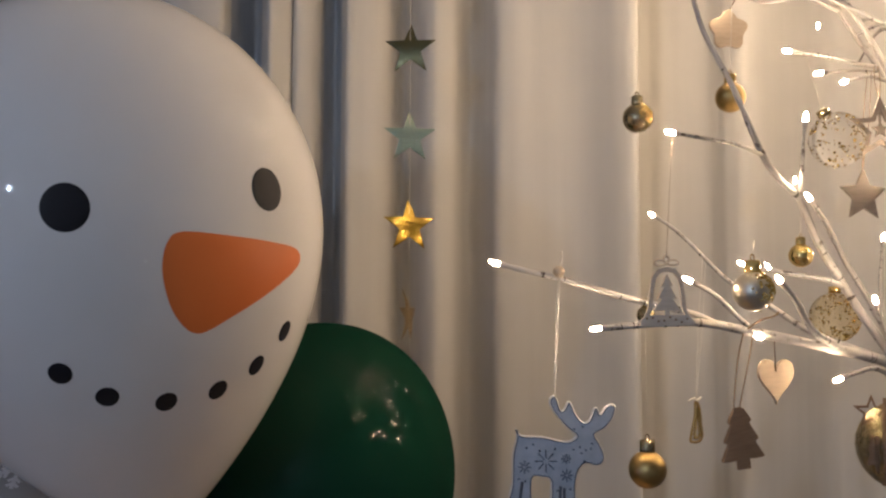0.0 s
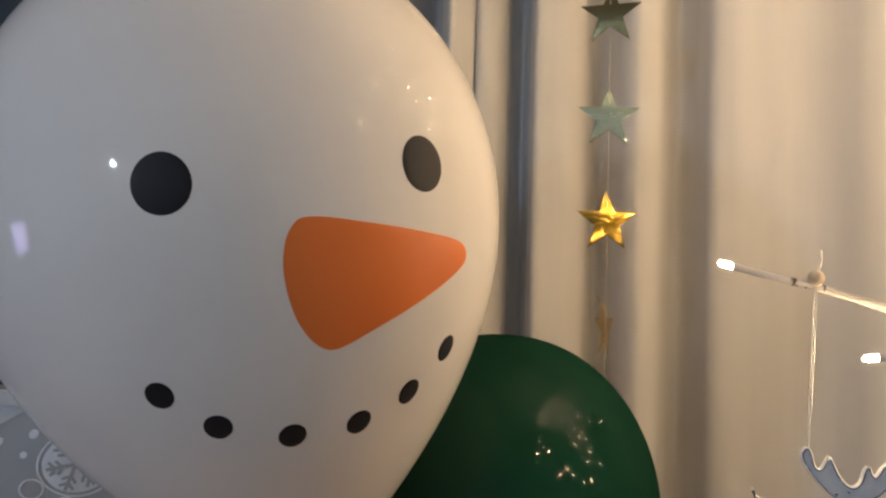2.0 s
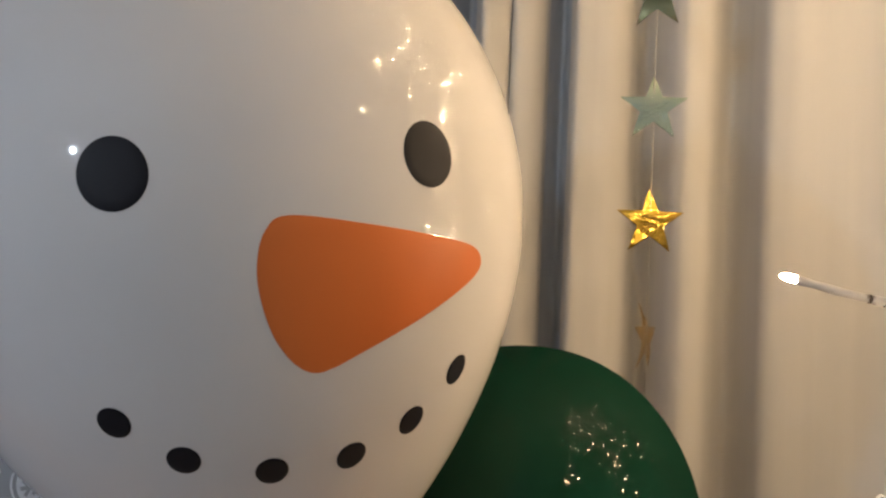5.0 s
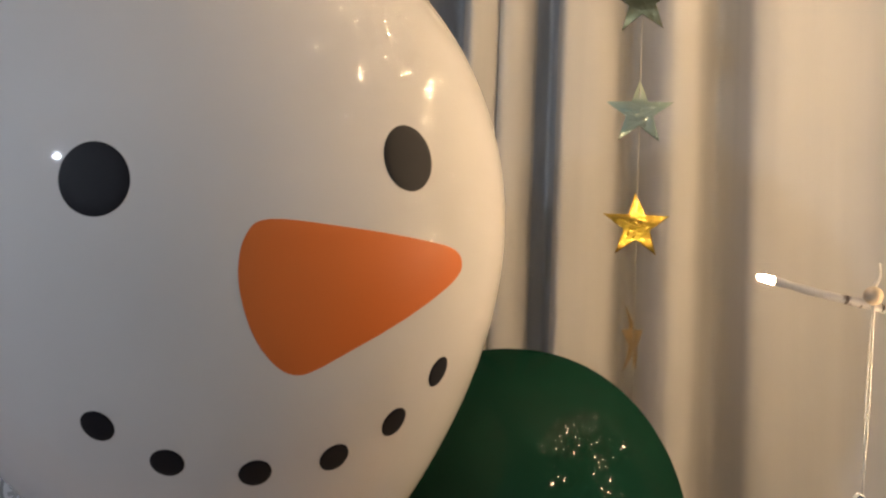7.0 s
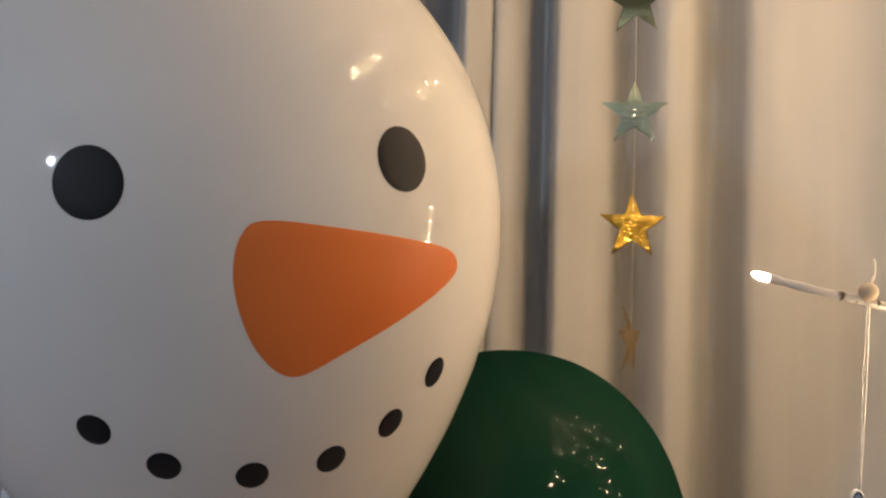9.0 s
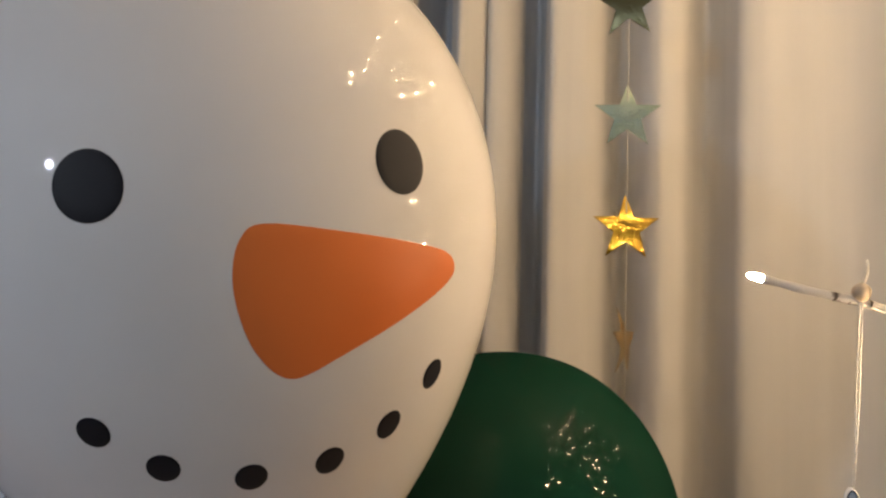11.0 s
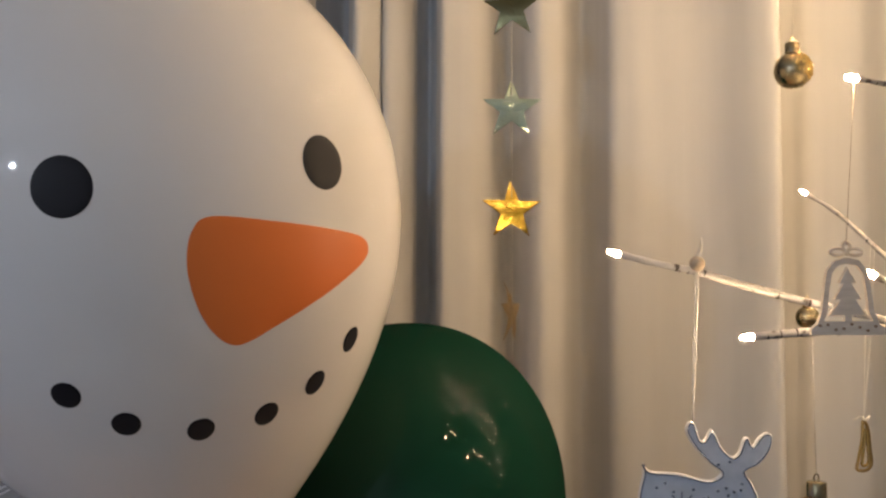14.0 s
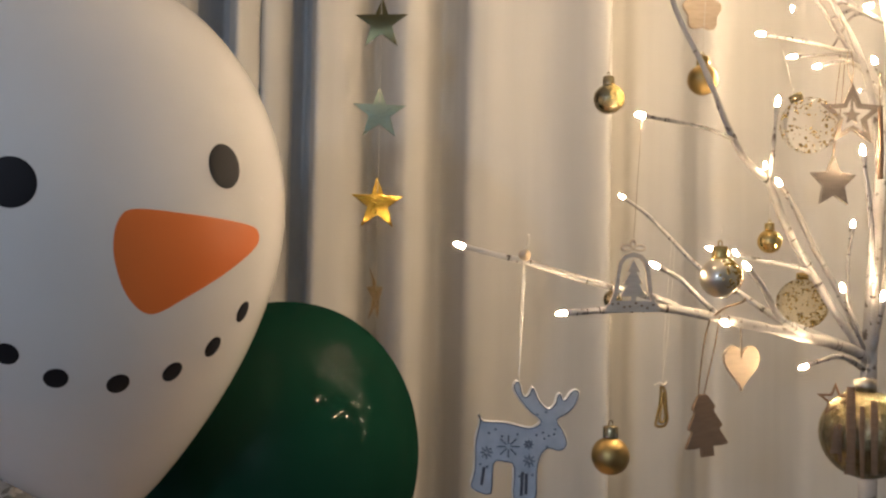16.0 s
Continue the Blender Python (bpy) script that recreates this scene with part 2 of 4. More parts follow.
def tube(bm, pts, r0, r1, seg=8, rough=0.0):
    """A round rod along the points, from radius r0 to r1, with closed ends."""
    pts = [Vector(p) for p in pts]
    n = len(pts)
    side = None
    rings = []
    for i, p in enumerate(pts):
        d = (pts[min(i + 1, n - 1)] - pts[max(i - 1, 0)]).normalized()
        if side is None:
            side = d.orthogonal().normalized()
        side = (side - side.dot(d) * d).normalized()
        up = d.cross(side)
        r = r0 + (r1 - r0) * i / max(1, n - 1)
        r *= 1 + rough * noise.noise(p * 90)
        rings.append([bm.verts.new(p + r * (math.cos(a) * side + math.sin(a) * up)) for a in (2 * math.pi * k / seg for k in range(seg))])
    for a, b in zip(rings, rings[1:]):
        for k in range(seg):
            bm.faces.new((a[k], a[(k + 1) % seg], b[(k + 1) % seg], b[k]))
    bm.faces.new(rings[0][::-1])
    bm.faces.new(rings[-1])
    return bm


def lathe(bm, profile, seg=32, m=Matrix()):
    """Turns (radius, height) round the z axis; zero radii close it."""
    rings = []
    for r, z in profile:
        if r < 1e-6:
            rings.append([bm.verts.new(m @ Vector((0, 0, z)))])
        else:
            rings.append([bm.verts.new(m @ Vector((r * math.cos(a), r * math.sin(a), z))) for a in (2 * math.pi * k / seg for k in range(seg))])
    for a, b in zip(rings, rings[1:]):
        for k in range(seg):
            j = (k + 1) % seg
            f = (a[0], b[j], b[k]) if len(a) == 1 else (a[k], a[j], b[0]) if len(b) == 1 else (a[k], a[j], b[j], b[k])
            if len(a) > 1 or len(b) > 1:
                bm.faces.new(f)
    return bm


def plate(bm, outline, thick, y=0.0, bevel=0.0006):
    """A flat piece in the xz plane, thick along y, with eased edges."""
    vs = [bm.verts.new((p[0], y - thick / 2, p[1])) for p in outline]
    f = bm.faces.new(vs)
    got = bmesh.ops.extrude_face_region(bm, geom=[f])["geom"]
    bmesh.ops.translate(bm, verts=[v for v in got if isinstance(v, bmesh.types.BMVert)], vec=(0, thick, 0))
    if bevel:
        rim = [e for e in bm.edges if len(e.link_faces) == 2 and any(len(q.verts) > 4 for q in e.link_faces) and e.verts[0] in e.verts[0].link_edges[0].verts]
        bmesh.ops.bevel(bm, geom=rim, offset=bevel, segments=1, affect="EDGES")
    return bm


def frame_plate(bm, outer, inner, thick, y=0.0):
    """A flat ring between two outlines with the same number of points."""
    n = len(outer)
    lay = [[[bm.verts.new((p[0], yy, p[1])) for p in line] for line in (outer, inner)] for yy in (y - thick / 2, y + thick / 2)]
    for i in range(n):
        j = (i + 1) % n
        bm.faces.new((lay[0][0][i], lay[0][0][j], lay[0][1][j], lay[0][1][i]))
        bm.faces.new((lay[1][0][i], lay[1][0][j], lay[1][1][j], lay[1][1][i]))
        bm.faces.new((lay[0][0][i], lay[0][0][j], lay[1][0][j], lay[1][0][i]))
        bm.faces.new((lay[0][1][i], lay[0][1][j], lay[1][1][j], lay[1][1][i]))
    return bm


def torus(bm, r, t, m, seg=20, ring=8):
    vs = [[bm.verts.new(m @ Vector(((r + t * math.cos(b)) * math.cos(a), (r + t * math.cos(b)) * math.sin(a), t * math.sin(b)))) for b in (2 * math.pi * j / ring for j in range(ring))] for a in (2 * math.pi * i / seg for i in range(seg))]
    for i in range(seg):
        for j in range(ring):
            bm.faces.new((vs[i][j], vs[(i + 1) % seg][j], vs[(i + 1) % seg][(j + 1) % ring], vs[i][(j + 1) % ring]))
    return bm


def sphere_profile(r, n=24, top=1.0):
    return [(r * math.sin(math.pi * i / n), -r * math.cos(math.pi * i / n)) for i in range(n + 1)]


def star_outline(r, inner=0.42, points=5, turn=0.0):
    return [((r if k % 2 == 0 else r * inner) * math.sin(math.pi * k / points + turn), (r if k % 2 == 0 else r * inner) * math.cos(math.pi * k / points + turn)) for k in range(2 * points)]


# ---- the room ----
def structure(name, bm, material, label, category):
    return tagged(part(name, bm, material, None, smooth=False), label, category, kind="structure")


structure("floor", slab(-2.7, 2.3, -2.4, 2.15, -0.1, 0.0), CARPET, "brown-grey carpet floor of the living room", "floor")
structure("ceiling", slab(-2.7, 2.3, -2.4, 2.15, 2.45, 2.55), CEILING, "plain off-white painted ceiling of the room", "ceiling")
structure("wall_north", slab(-2.6, 2.2, 2.05, 2.15, 0.0, 2.45), SLATE_WALL, "dark slate-blue painted wall behind the curtains", "wall")
structure("wall_south", slab(-2.6, 2.2, -2.4, -2.3, 0.0, 2.45), GREY_WALL, "plain light grey painted room wall", "wall")
structure("wall_west", slab(-2.7, -2.6, -2.4, 2.15, 0.0, 2.45), GREY_WALL, "plain light grey painted room wall", "wall")
structure("wall_east", slab(2.2, 2.3, -2.4, 2.15, 0.0, 2.45), GREY_WALL, "plain light grey painted room wall", "wall")

bm = slab(-2.6, -0.45, 1.985, 2.05, 0.0, 1.04)
wains = structure("trim", bm, TRIM, "white gloss panelling on the lower dark wall", "trim")
part("cap_rail", slab(-2.6, -0.45, 1.955, 2.048, 1.043, 1.072, 0.006), TRIM, wains, smooth=False)
part("bead", slab(-2.6, -0.45, 1.972, 1.983, 1.008, 1.024, 0.003), TRIM, wains, smooth=False)


# ---- curtains ----
def curtain_panel(parent, profile, seed, material=None):
    """Cloth that falls in folds: the plan line is carried down from the rod."""
    line = smooth_line(profile, 8)
    bm = bmesh.new()
    rows = 36
    grid = []
    for j in range(rows + 1):
        z = 2.3 - 2.27 * j / rows
        row = []
        for p in line:
            sway = 0.006 * noise.noise(Vector((p[0] * 6, z * 0.9, seed))) + 0.0025 * noise.noise(Vector((p[0] * 25, z * 2.2, seed)))
            row.append(bm.verts.new((p[0] + 0.5 * sway, p[1] + sway, z)))
        grid.append(row)
    for a, b in zip(grid, grid[1:]):
        for k in range(len(line) - 1):
            bm.faces.new((a[k], a[k + 1], b[k + 1], b[k]))
    ob = part("panel", bm, material or CURTAIN, parent)
    s = ob.modifiers.new("cloth", "SOLIDIFY")
    s.thickness, s.offset = 0.0018, 0
    return ob


left = thing("curtain", pose(0, 0, 0), "cream cloth curtain hanging in soft folds, narrow panel", "curtain", "curtains")
curtain_panel(left, [(-0.602, 1.86), (-0.536, 1.8), (-0.487, 1.85), (-0.396, 1.78), (-0.339, 1.84), (-0.266, 1.77), (-0.196, 1.76), (-0.18, 1.782), (-0.176, 1.8)], 1.0)
curtain_panel(left, [(-0.12, 1.8), (-0.113, 1.765), (-0.104, 1.738), (-0.083, 1.755), (-0.062, 1.785)], 1.0)
right = thing("curtain", pose(0, 0, 0), "cream cloth curtain in deep folds, lit warmly by the twig tree", "curtain", "curtains")
curtain_panel(right, [(-0.066, 1.8), (-0.06, 1.768), (-0.037, 1.775), (-0.02, 1.8), (-0.013, 1.825)], 4.0)
curtain_panel(right, [(0.019, 1.805), (0.023, 1.775), (0.026, 1.75), (0.048, 1.754), (0.078, 1.767), (0.1, 1.797), (0.119, 1.855), (0.141, 1.848), (0.156, 1.778), (0.175, 1.755), (0.195, 1.758), (0.214, 1.773), (0.233, 1.814), (0.254, 1.836), (0.27, 1.814), (0.276, 1.763), (0.283, 1.735), (0.305, 1.722), (0.35, 1.712), (0.4, 1.697), (0.438, 1.665), (0.461, 1.628), (0.477, 1.61), (0.489, 1.609), (0.496, 1.632), (0.504, 1.7), (0.515, 1.775), (0.541, 1.8), (0.573, 1.788), (0.588, 1.772), (0.615, 1.757), (0.654, 1.725), (0.662, 1.695), (0.666, 1.66), (0.694, 1.635), (0.783, 1.67), (0.872, 1.7), (0.915, 1.65), (0.978, 1.62), (1.121, 1.7), (1.183, 1.64), (1.363, 1.72), (1.402, 1.64), (1.598, 1.72), (1.652, 1.66)], 4.0)
# added strips in two fold gaps; their blue stands in for cool shade
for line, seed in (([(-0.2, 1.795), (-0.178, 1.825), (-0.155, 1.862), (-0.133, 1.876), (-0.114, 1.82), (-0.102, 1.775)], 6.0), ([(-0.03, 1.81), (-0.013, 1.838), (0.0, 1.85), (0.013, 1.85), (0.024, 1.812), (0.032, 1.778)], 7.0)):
    fold_strip = thing("curtain", pose(0, 0, 0), "added blue-grey cloth strip standing in for cool shade between curtain folds", "curtain", "curtains")
    curtain_panel(fold_strip, line, seed, FOLD_SHADE)
rod = thing("curtain_rod", pose(0, 0, 0), "white curtain rod fixed above the curtains", "curtain rod")
part("pole", tube(bmesh.new(), [(-1.2, 1.76, 2.32), (2.19, 1.76, 2.32)], 0.014, 0.014, 12), TRIM, rod)
for x in (-1.1, 0.5, 2.0):
    part("bracket", slab(x - 0.01, x + 0.01, 1.77, 2.05, 2.3, 2.34, 0.003), TRIM, rod)

# ---- the side table that bears it all ----
# added out of view as support; pale so it bounces warm light upwards
table = thing("side_table", pose(0, 0, 0), "pale pine side table, an unseen support added under the decorations", "table")
part("tabletop", slab(-0.88, 0.36, 0.95, 1.46, 0.715, 0.75, 0.005), PINE, table, smooth=False)
for x in (-0.83, 0.31):
    for y in (1.0, 1.41):
        part("leg", slab(x - 0.025, x + 0.025, y - 0.025, y + 0.025, 0.0, 0.713, 0.004), PINE, table, smooth=False)


# ---- balloons ----
R, UP, DOWN, TAPER = 0.1988, 0.2118, 0.3109, 0.5187


def girth(u):
    """The balloon's radius at the height u along its axis."""
    v = max(-1.0, min(1.0, u / UP if u > 0 else u / DOWN))
    return R * math.sqrt(1 - v * v) * (1 - TAPER * v * v if u < 0 else 1)


def on_balloon(az, u, lift=0.0):
    r = girth(u) + lift
    return Vector((r * math.cos(az), -r * math.sin(az), u))


def patch(outline, az0, u0, lift=0.0005, rings=7):
    """A printed mark that follows the balloon's skin; outline in metres across and up the skin."""
    r0 = girth(u0)
    slope = (girth(u0 + 0.002) - girth(u0 - 0.002)) / 0.004
    k = 1 / math.sqrt(1 + slope * slope)
    bm = bmesh.new()
    mid = bm.verts.new(on_balloon(az0, u0, lift))
    last = None
    for i in range(1, rings + 1):
        f = i / rings
        ring = [bm.verts.new(on_balloon(az0 + f * p[0] / r0, u0 + f * p[1] * k, lift if i < rings else 0.0001)) for p in outline]
        n = len(ring)
        for j in range(n):
            if last:
                bm.faces.new((last[j], last[(j + 1) % n], ring[(j + 1) % n], ring[j]))
            else:
                bm.faces.new((mid, ring[(j + 1) % n], ring[j]))
        last = ring
    return bm


def disc(rx, ry, n=40):
    return [(rx * math.cos(2 * math.pi * k / n), ry * math.sin(2 * math.pi * k / n)) for k in range(n)]


axis = Vector((-0.1355, -0.2686, 1.0)).normalized()
front = Vector((0, -1, 0))
front = (front - front.dot(axis) * axis).normalized()
cross = axis.cross(front)
stance = Matrix((front, cross, axis)).transposed().to_4x4()
stance.translation = (-0.2104, 1.0669, 1.3013)
snowman = thing("snowman_balloon", stance, "large white latex balloon printed with a smiling snowman face", "balloon", "balloons")
n = 72
prof = [(girth(u), u) for u in (UP * math.cos(math.pi / 2 * i / 36) for i in range(36))] + [(girth(u), u) for u in (-DOWN * math.sin(math.pi / 2 * i / 40) for i in range(39))]
prof[0] = (0.0, UP)
prof += [(0.009, -DOWN + 0.002), (0.006, -DOWN - 0.006), (0.0, -DOWN - 0.008)]
part("body", lathe(bmesh.new(), prof, 112), WHITE_LATEX, snowman)
part("knot", torus(bmesh.new(), 0.006, 0.003, pose(0, 0, -DOWN - 0.008)), WHITE_LATEX, snowman)
for az, u in ((-4.4, 0.0435), (-51.8, 0.0312)):
    part("eye", patch(disc(0.0172, 0.0178), radians(az), u), BLACK_INK, snowman, "round black printed eye")
for az, u in ((3.5, -0.0797), (-5.4, -0.1064), (-19.6, -0.1226), (-34.7, -0.1261), (-47.7, -0.1165), (-58.0, -0.0953)):
    part("mouth_dot", patch(disc(0.0088, 0.0097, 28), radians(az), u - 0.0008), BLACK_INK, snowman, "black printed coal dot")
carrot = closed_line([(0.046, 0.031), (0.033, 0.0368), (-0.0065, 0.0255), (-0.05, 0.0105), (-0.079, -0.0015), (-0.0865, -0.012), (-0.078, -0.0195), (-0.046, -0.029), (0.0, -0.0405), (0.018, -0.0455), (0.03, -0.0462), (0.04, -0.039), (0.0485, -0.0235), (0.0525, -0.004), (0.0522, 0.0146)], 5)
part("nose", patch(carrot, radians(-36.9), -0.0229, rings=10), ORANGE_INK, snowman, "orange printed carrot nose")
tip = stance @ Vector((0, 0, -DOWN - 0.01))
stick = thing("balloon_stick", pose(tip.x, tip.y, 0.75), "white plastic balloon stick standing on the table", "balloon stick", "balloon sticks")
h = tip.z - 0.75
part("rod", tube(bmesh.new(), [(0, 0, 0.012), (0, 0, h)], 0.0035, 0.0035, 10), WHITE_PAINT, stick)
part("foot", lathe(bmesh.new(), [(0, 0), (0.05, 0), (0.05, 0.006), (0.01, 0.013), (0, 0.013)]), WHITE_PAINT, stick)

green = thing("green_balloon", pose(-0.0108, 1.3297, 1.028), "dark green shiny latex balloon behind the snowman balloon", "balloon", "balloons")
gp = [(0.1625 * math.sin(a) ** 0.93, 0.181 * math.cos(a)) for a in (math.pi * i / 56 for i in range(52))] + [(0.016, -0.184), (0.008, -0.192), (0, -0.193)]
part("body", lathe(bmesh.new(), gp, 96), GREEN_LATEX, green)
part("knot", torus(bmesh.new(), 0.006, 0.003, pose(0, 0, -0.194)), GREEN_LATEX, green)
stick = thing("balloon_stick", pose(-0.0108, 1.3297, 0.75), "short white plastic balloon stick under the green balloon", "balloon stick", "balloon sticks")
part("rod", tube(bmesh.new(), [(0, 0, 0.012), (0, 0, 0.084)], 0.0035, 0.0035, 10), WHITE_PAINT, stick)
part("foot", lathe(bmesh.new(), [(0, 0), (0.05, 0), (0.05, 0.006), (0.01, 0.013), (0, 0.013)]), WHITE_PAINT, stick)


# ---- printed gift sack ----
def sack_rim(x):
    return 1.148 + (x + 0.405) * 0.6


SX, SY, SW, SD = -0.56, 1.25, 0.29, 0.12


def sack_front(x, z, back=False):
    """Depth of the sack's face at x and z: plump below, folded flat at the top edge."""
    e = min(1.0, abs((x - SX) / SW))
    top = max(0.0, min(1.0, (sack_rim(x) - z) / 0.07))
    d = SD * (1 - e ** 3.2) ** (1 / 2.0) * (0.55 + 0.45 * math.sqrt(1 - (1 - top) ** 2)) if top > 0 else 0.55 * SD * (1 - e ** 3.2) ** 0.5
    d += 0.004 * noise.noise(Vector((x * 9, z * 7, 2.0))) * (1 - e)
    return SY + (0.4 * d if back else -d)


def sack_mesh():
    bm = bmesh.new()
    cols, rows = 60, 40
    sides = []
    for back in (False, True):
        grid = []
        for i in range(cols + 1):
            x = SX + SW * (2 * i / cols - 1) * 0.998
            grid.append([bm.verts.new((x, sack_front(x, 0.752 + (sack_rim(x) - 0.752) * j / rows, back), 0.752 + (sack_rim(x) - 0.752) * j / rows)) for j in range(rows + 1)])
        sides.append(grid)
        for a, b in zip(grid, grid[1:]):
            for j in range(rows):
                bm.faces.new((a[j], a[j + 1], b[j + 1], b[j]))
    for i in range(cols):
        for j in (0, rows):
            bm.faces.new((sides[0][i][j], sides[0][i + 1][j], sides[1][i + 1][j], sides[1][i][j]))
    for i in (0, cols):
        for j in range(rows):
            bm.faces.new((sides[0][i][j], sides[0][i][j + 1], sides[1][i][j + 1], sides[1][i][j]))
    return bm


def sack_shape(outlines):
    """Flat printed shapes laid on the sack's front: each outline is fanned from its middle."""
    bm = bmesh.new()
    for pts in outlines:
        def put(p):
            return bm.verts.new((p[0], sack_front(p[0], p[1]) - 0.0012, p[1]))
        cx, cz = sum(p[0] for p in pts) / len(pts), sum(p[1] for p in pts) / len(pts)
        mid = put((cx, cz))
        half = [put(((p[0] + cx) / 2, (p[1] + cz) / 2)) for p in pts]
        rim = [put(p) for p in pts]
        k = len(pts)
        for j in range(k):
            bm.faces.new((mid, half[j], half[(j + 1) % k]))
            bm.faces.new((half[j], rim[j], rim[(j + 1) % k], half[(j + 1) % k]))
    return bm


def bar(x0, z0, x1, z1, w):
    dx, dz = x1 - x0, z1 - z0
    q = math.hypot(dx, dz)
    nx, nz = -dz / q * w / 2, dx / q * w / 2
    return [(x0 + nx, z0 + nz), (x1 + nx, z1 + nz), (x1 - nx, z1 - nz), (x0 - nx, z0 - nz)]


def flake(x, z, r, w, turn=0.2):
    out = []
    for k in range(6):
        a = turn + k * math.pi / 3
        out.append(bar(x, z, x + r * math.cos(a), z + r * math.sin(a), w))
        for f in (0.45, 0.7):
            px, pz = x + f * r * math.cos(a), z + f * r * math.sin(a)
            for s in (-0.9, 0.9):
                out.append(bar(px, pz, px + 0.32 * r * math.cos(a + s), pz + 0.32 * r * math.sin(a + s), w * 0.8))
    return out


def ring_outline(x, z, r0, r1, n=36):
    out = []
    for k in range(n):
        a, b = 2 * math.pi * k / n, 2 * math.pi * (k + 1) / n
        out.append([(x + r0 * math.cos(a), z + 0.88 * r0 * math.sin(a)), (x + r1 * math.cos(a), z + 0.88 * r1 * math.sin(a)), (x + r1 * math.cos(b), z + 0.88 * r1 * math.sin(b)), (x + r0 * math.cos(b), z + 0.88 * r0 * math.sin(b))])
    return out


def circle(x, z, r, n=24, flat=0.88):
    return [(x + p[0], z + flat * p[1]) for p in disc(r, r, n)]


sack = thing("gift_sack", pose(0, 0, 0), "grey cloth gift sack printed with white baubles and snowflakes", "sack")
part("bag", sack_mesh(), SACK_CLOTH, sack)
bx, bz = -0.365, 1.092
for dx, dz in ((0.0, 0.0), (-0.155, -0.05), (0.07, -0.13), (-0.09, -0.2)):
    x, z = bx + dx, bz + dz
    white = part("print_bauble", sack_shape([circle(x, z, 0.027, 36)]), PRINT, sack, "white printed bauble")
    part("print_ring", sack_shape(ring_outline(x, z, 0.0298, 0.0315)), PRINT, sack, "thin white printed ring")
    part("print_loop", sack_shape(ring_outline(x - 0.034, z - 0.021, 0.0085, 0.0102, 20)), PRINT, sack, "thin white printed loop")
    bm = sack_shape(flake(x, z, 0.023, 0.0031))
    bmesh.ops.translate(bm, verts=bm.verts, vec=(0, -0.0016, 0))
    part("print_snowflake", bm, SACK_CLOTH, sack, "grey printed snowflake")
for x, z, r in ((-0.439, 1.075, 0.014), (-0.311, 1.064, 0.02), (-0.507, 1.092, 0.02), (-0.411, 1.016, 0.02), (-0.29, 1.011, 0.018)):
    part("print_snowflake", sack_shape(flake(x, z, r, 0.0035)), PRINT, sack, "white printed snowflake")
for x, z, r in ((-0.403, 1.116, 0.0045), (-0.408, 1.099, 0.0032), (-0.372, 1.057, 0.009), (-0.395, 1.056, 0.004), (-0.434, 1.108, 0.004), (-0.465, 1.078, 0.006)):
    part("print_dot", sack_shape([circle(x, z, r)]), PRINT, sack, "white printed dot")

# ---- hanging star garland ----
GX, GY = 0.118, 1.575
garland = thing("star_garland", pose(GX, GY, 0), "foil stars strung on a clear thread before the curtain", "garland")
part("thread", tube(bmesh.new(), [(0, 0, 1.02), (0, 0, 1.6), (0, 0, 2.448)], 0.0006, 0.0006, 6), THREAD, garland)


def star_mesh(r, seed, bow=5.0):
    """A thin foil star, bowed from top to bottom and pressed with many small dents."""
    bm = bmesh.new()
    line = star_outline(r, 0.4)
    fine = [tuple(Vector(line[k]).lerp(Vector(line[(k + 1) % 10]), q / 8)) for k in range(10) for q in range(8)]
    n, rings = len(fine), 16

    def put(p, f, side):
        x, z = f * p[0], f * p[1]
        dent = 0.0011 * max(0.0, noise.noise(Vector((x * 170, seed, z * 300))) - 0.12) + 0.0012 * noise.noise(Vector((x * 28, seed + 5, z * 28)))
        return bm.verts.new((x, bow * z * z + dent + side * 0.0003, z))

    rims = []
    for side in (-1, 1):
        mid = put((0, 0), 0, side)
        last = None
        for i in range(1, rings + 1):
            ring = [put(p, i / rings, side) for p in fine]
            for k in range(n):
                j = (k + 1) % n
                bm.faces.new((last[k], last[j], ring[j], ring[k]) if last else (mid, ring[j], ring[k]))
            last = ring
        rims.append(last)
    for k in range(n):
        j = (k + 1) % n
        bm.faces.new((rims[0][k], rims[0][j], rims[1][j], rims[1][k]))
    return bm


for z, turn, mat, label in ((1.763, 12, GOLD_FOIL, "gold foil star"), (1.627, -14, DIMMED_FOIL, "gold foil star coloured dark like its reflection of the dim room"), (1.491, 0, MINT_FOIL, "mint-green foil star"), (1.355, 8, GOLD_FOIL, "bright gold foil star"), (1.219, 68, SHEER_GOLD, "gold foil star turned nearly edge-on")):
    ob = part("star", star_mesh(0.042, z * 10), mat, garland, label)
    ob.matrix_local = pose(0, -0.0024, z - 0.003, -3, 0, turn)


# ---- lit twig tree ----
tree = thing("twig_tree", pose(0, 0, 0), "white birch twig tree with warm lights at its tips", "decorative tree")
part("pot", lathe(bmesh.new(), [(0, 0.0), (0.13, 0.0), (0.16, 0.24), (0.16, 0.26), (0.147, 0.26), (0.145, 0.235), (0, 0.235)]), POT, tree, "plain white pot") .location = (0.6, 1.1, 0)
part("trunk", tube(bmesh.new(), smooth_line([(0.6, 1.1, 0.236), (0.61, 1.1, 0.55), (0.6, 1.1, 0.9), (0.598, 1.1, 1.05), (0.6, 1.1, 1.159), (0.61, 1.1, 1.3), (0.63, 1.1, 1.5)]), 0.0125, 0.006, 12, 0.1), BIRCH, tree)


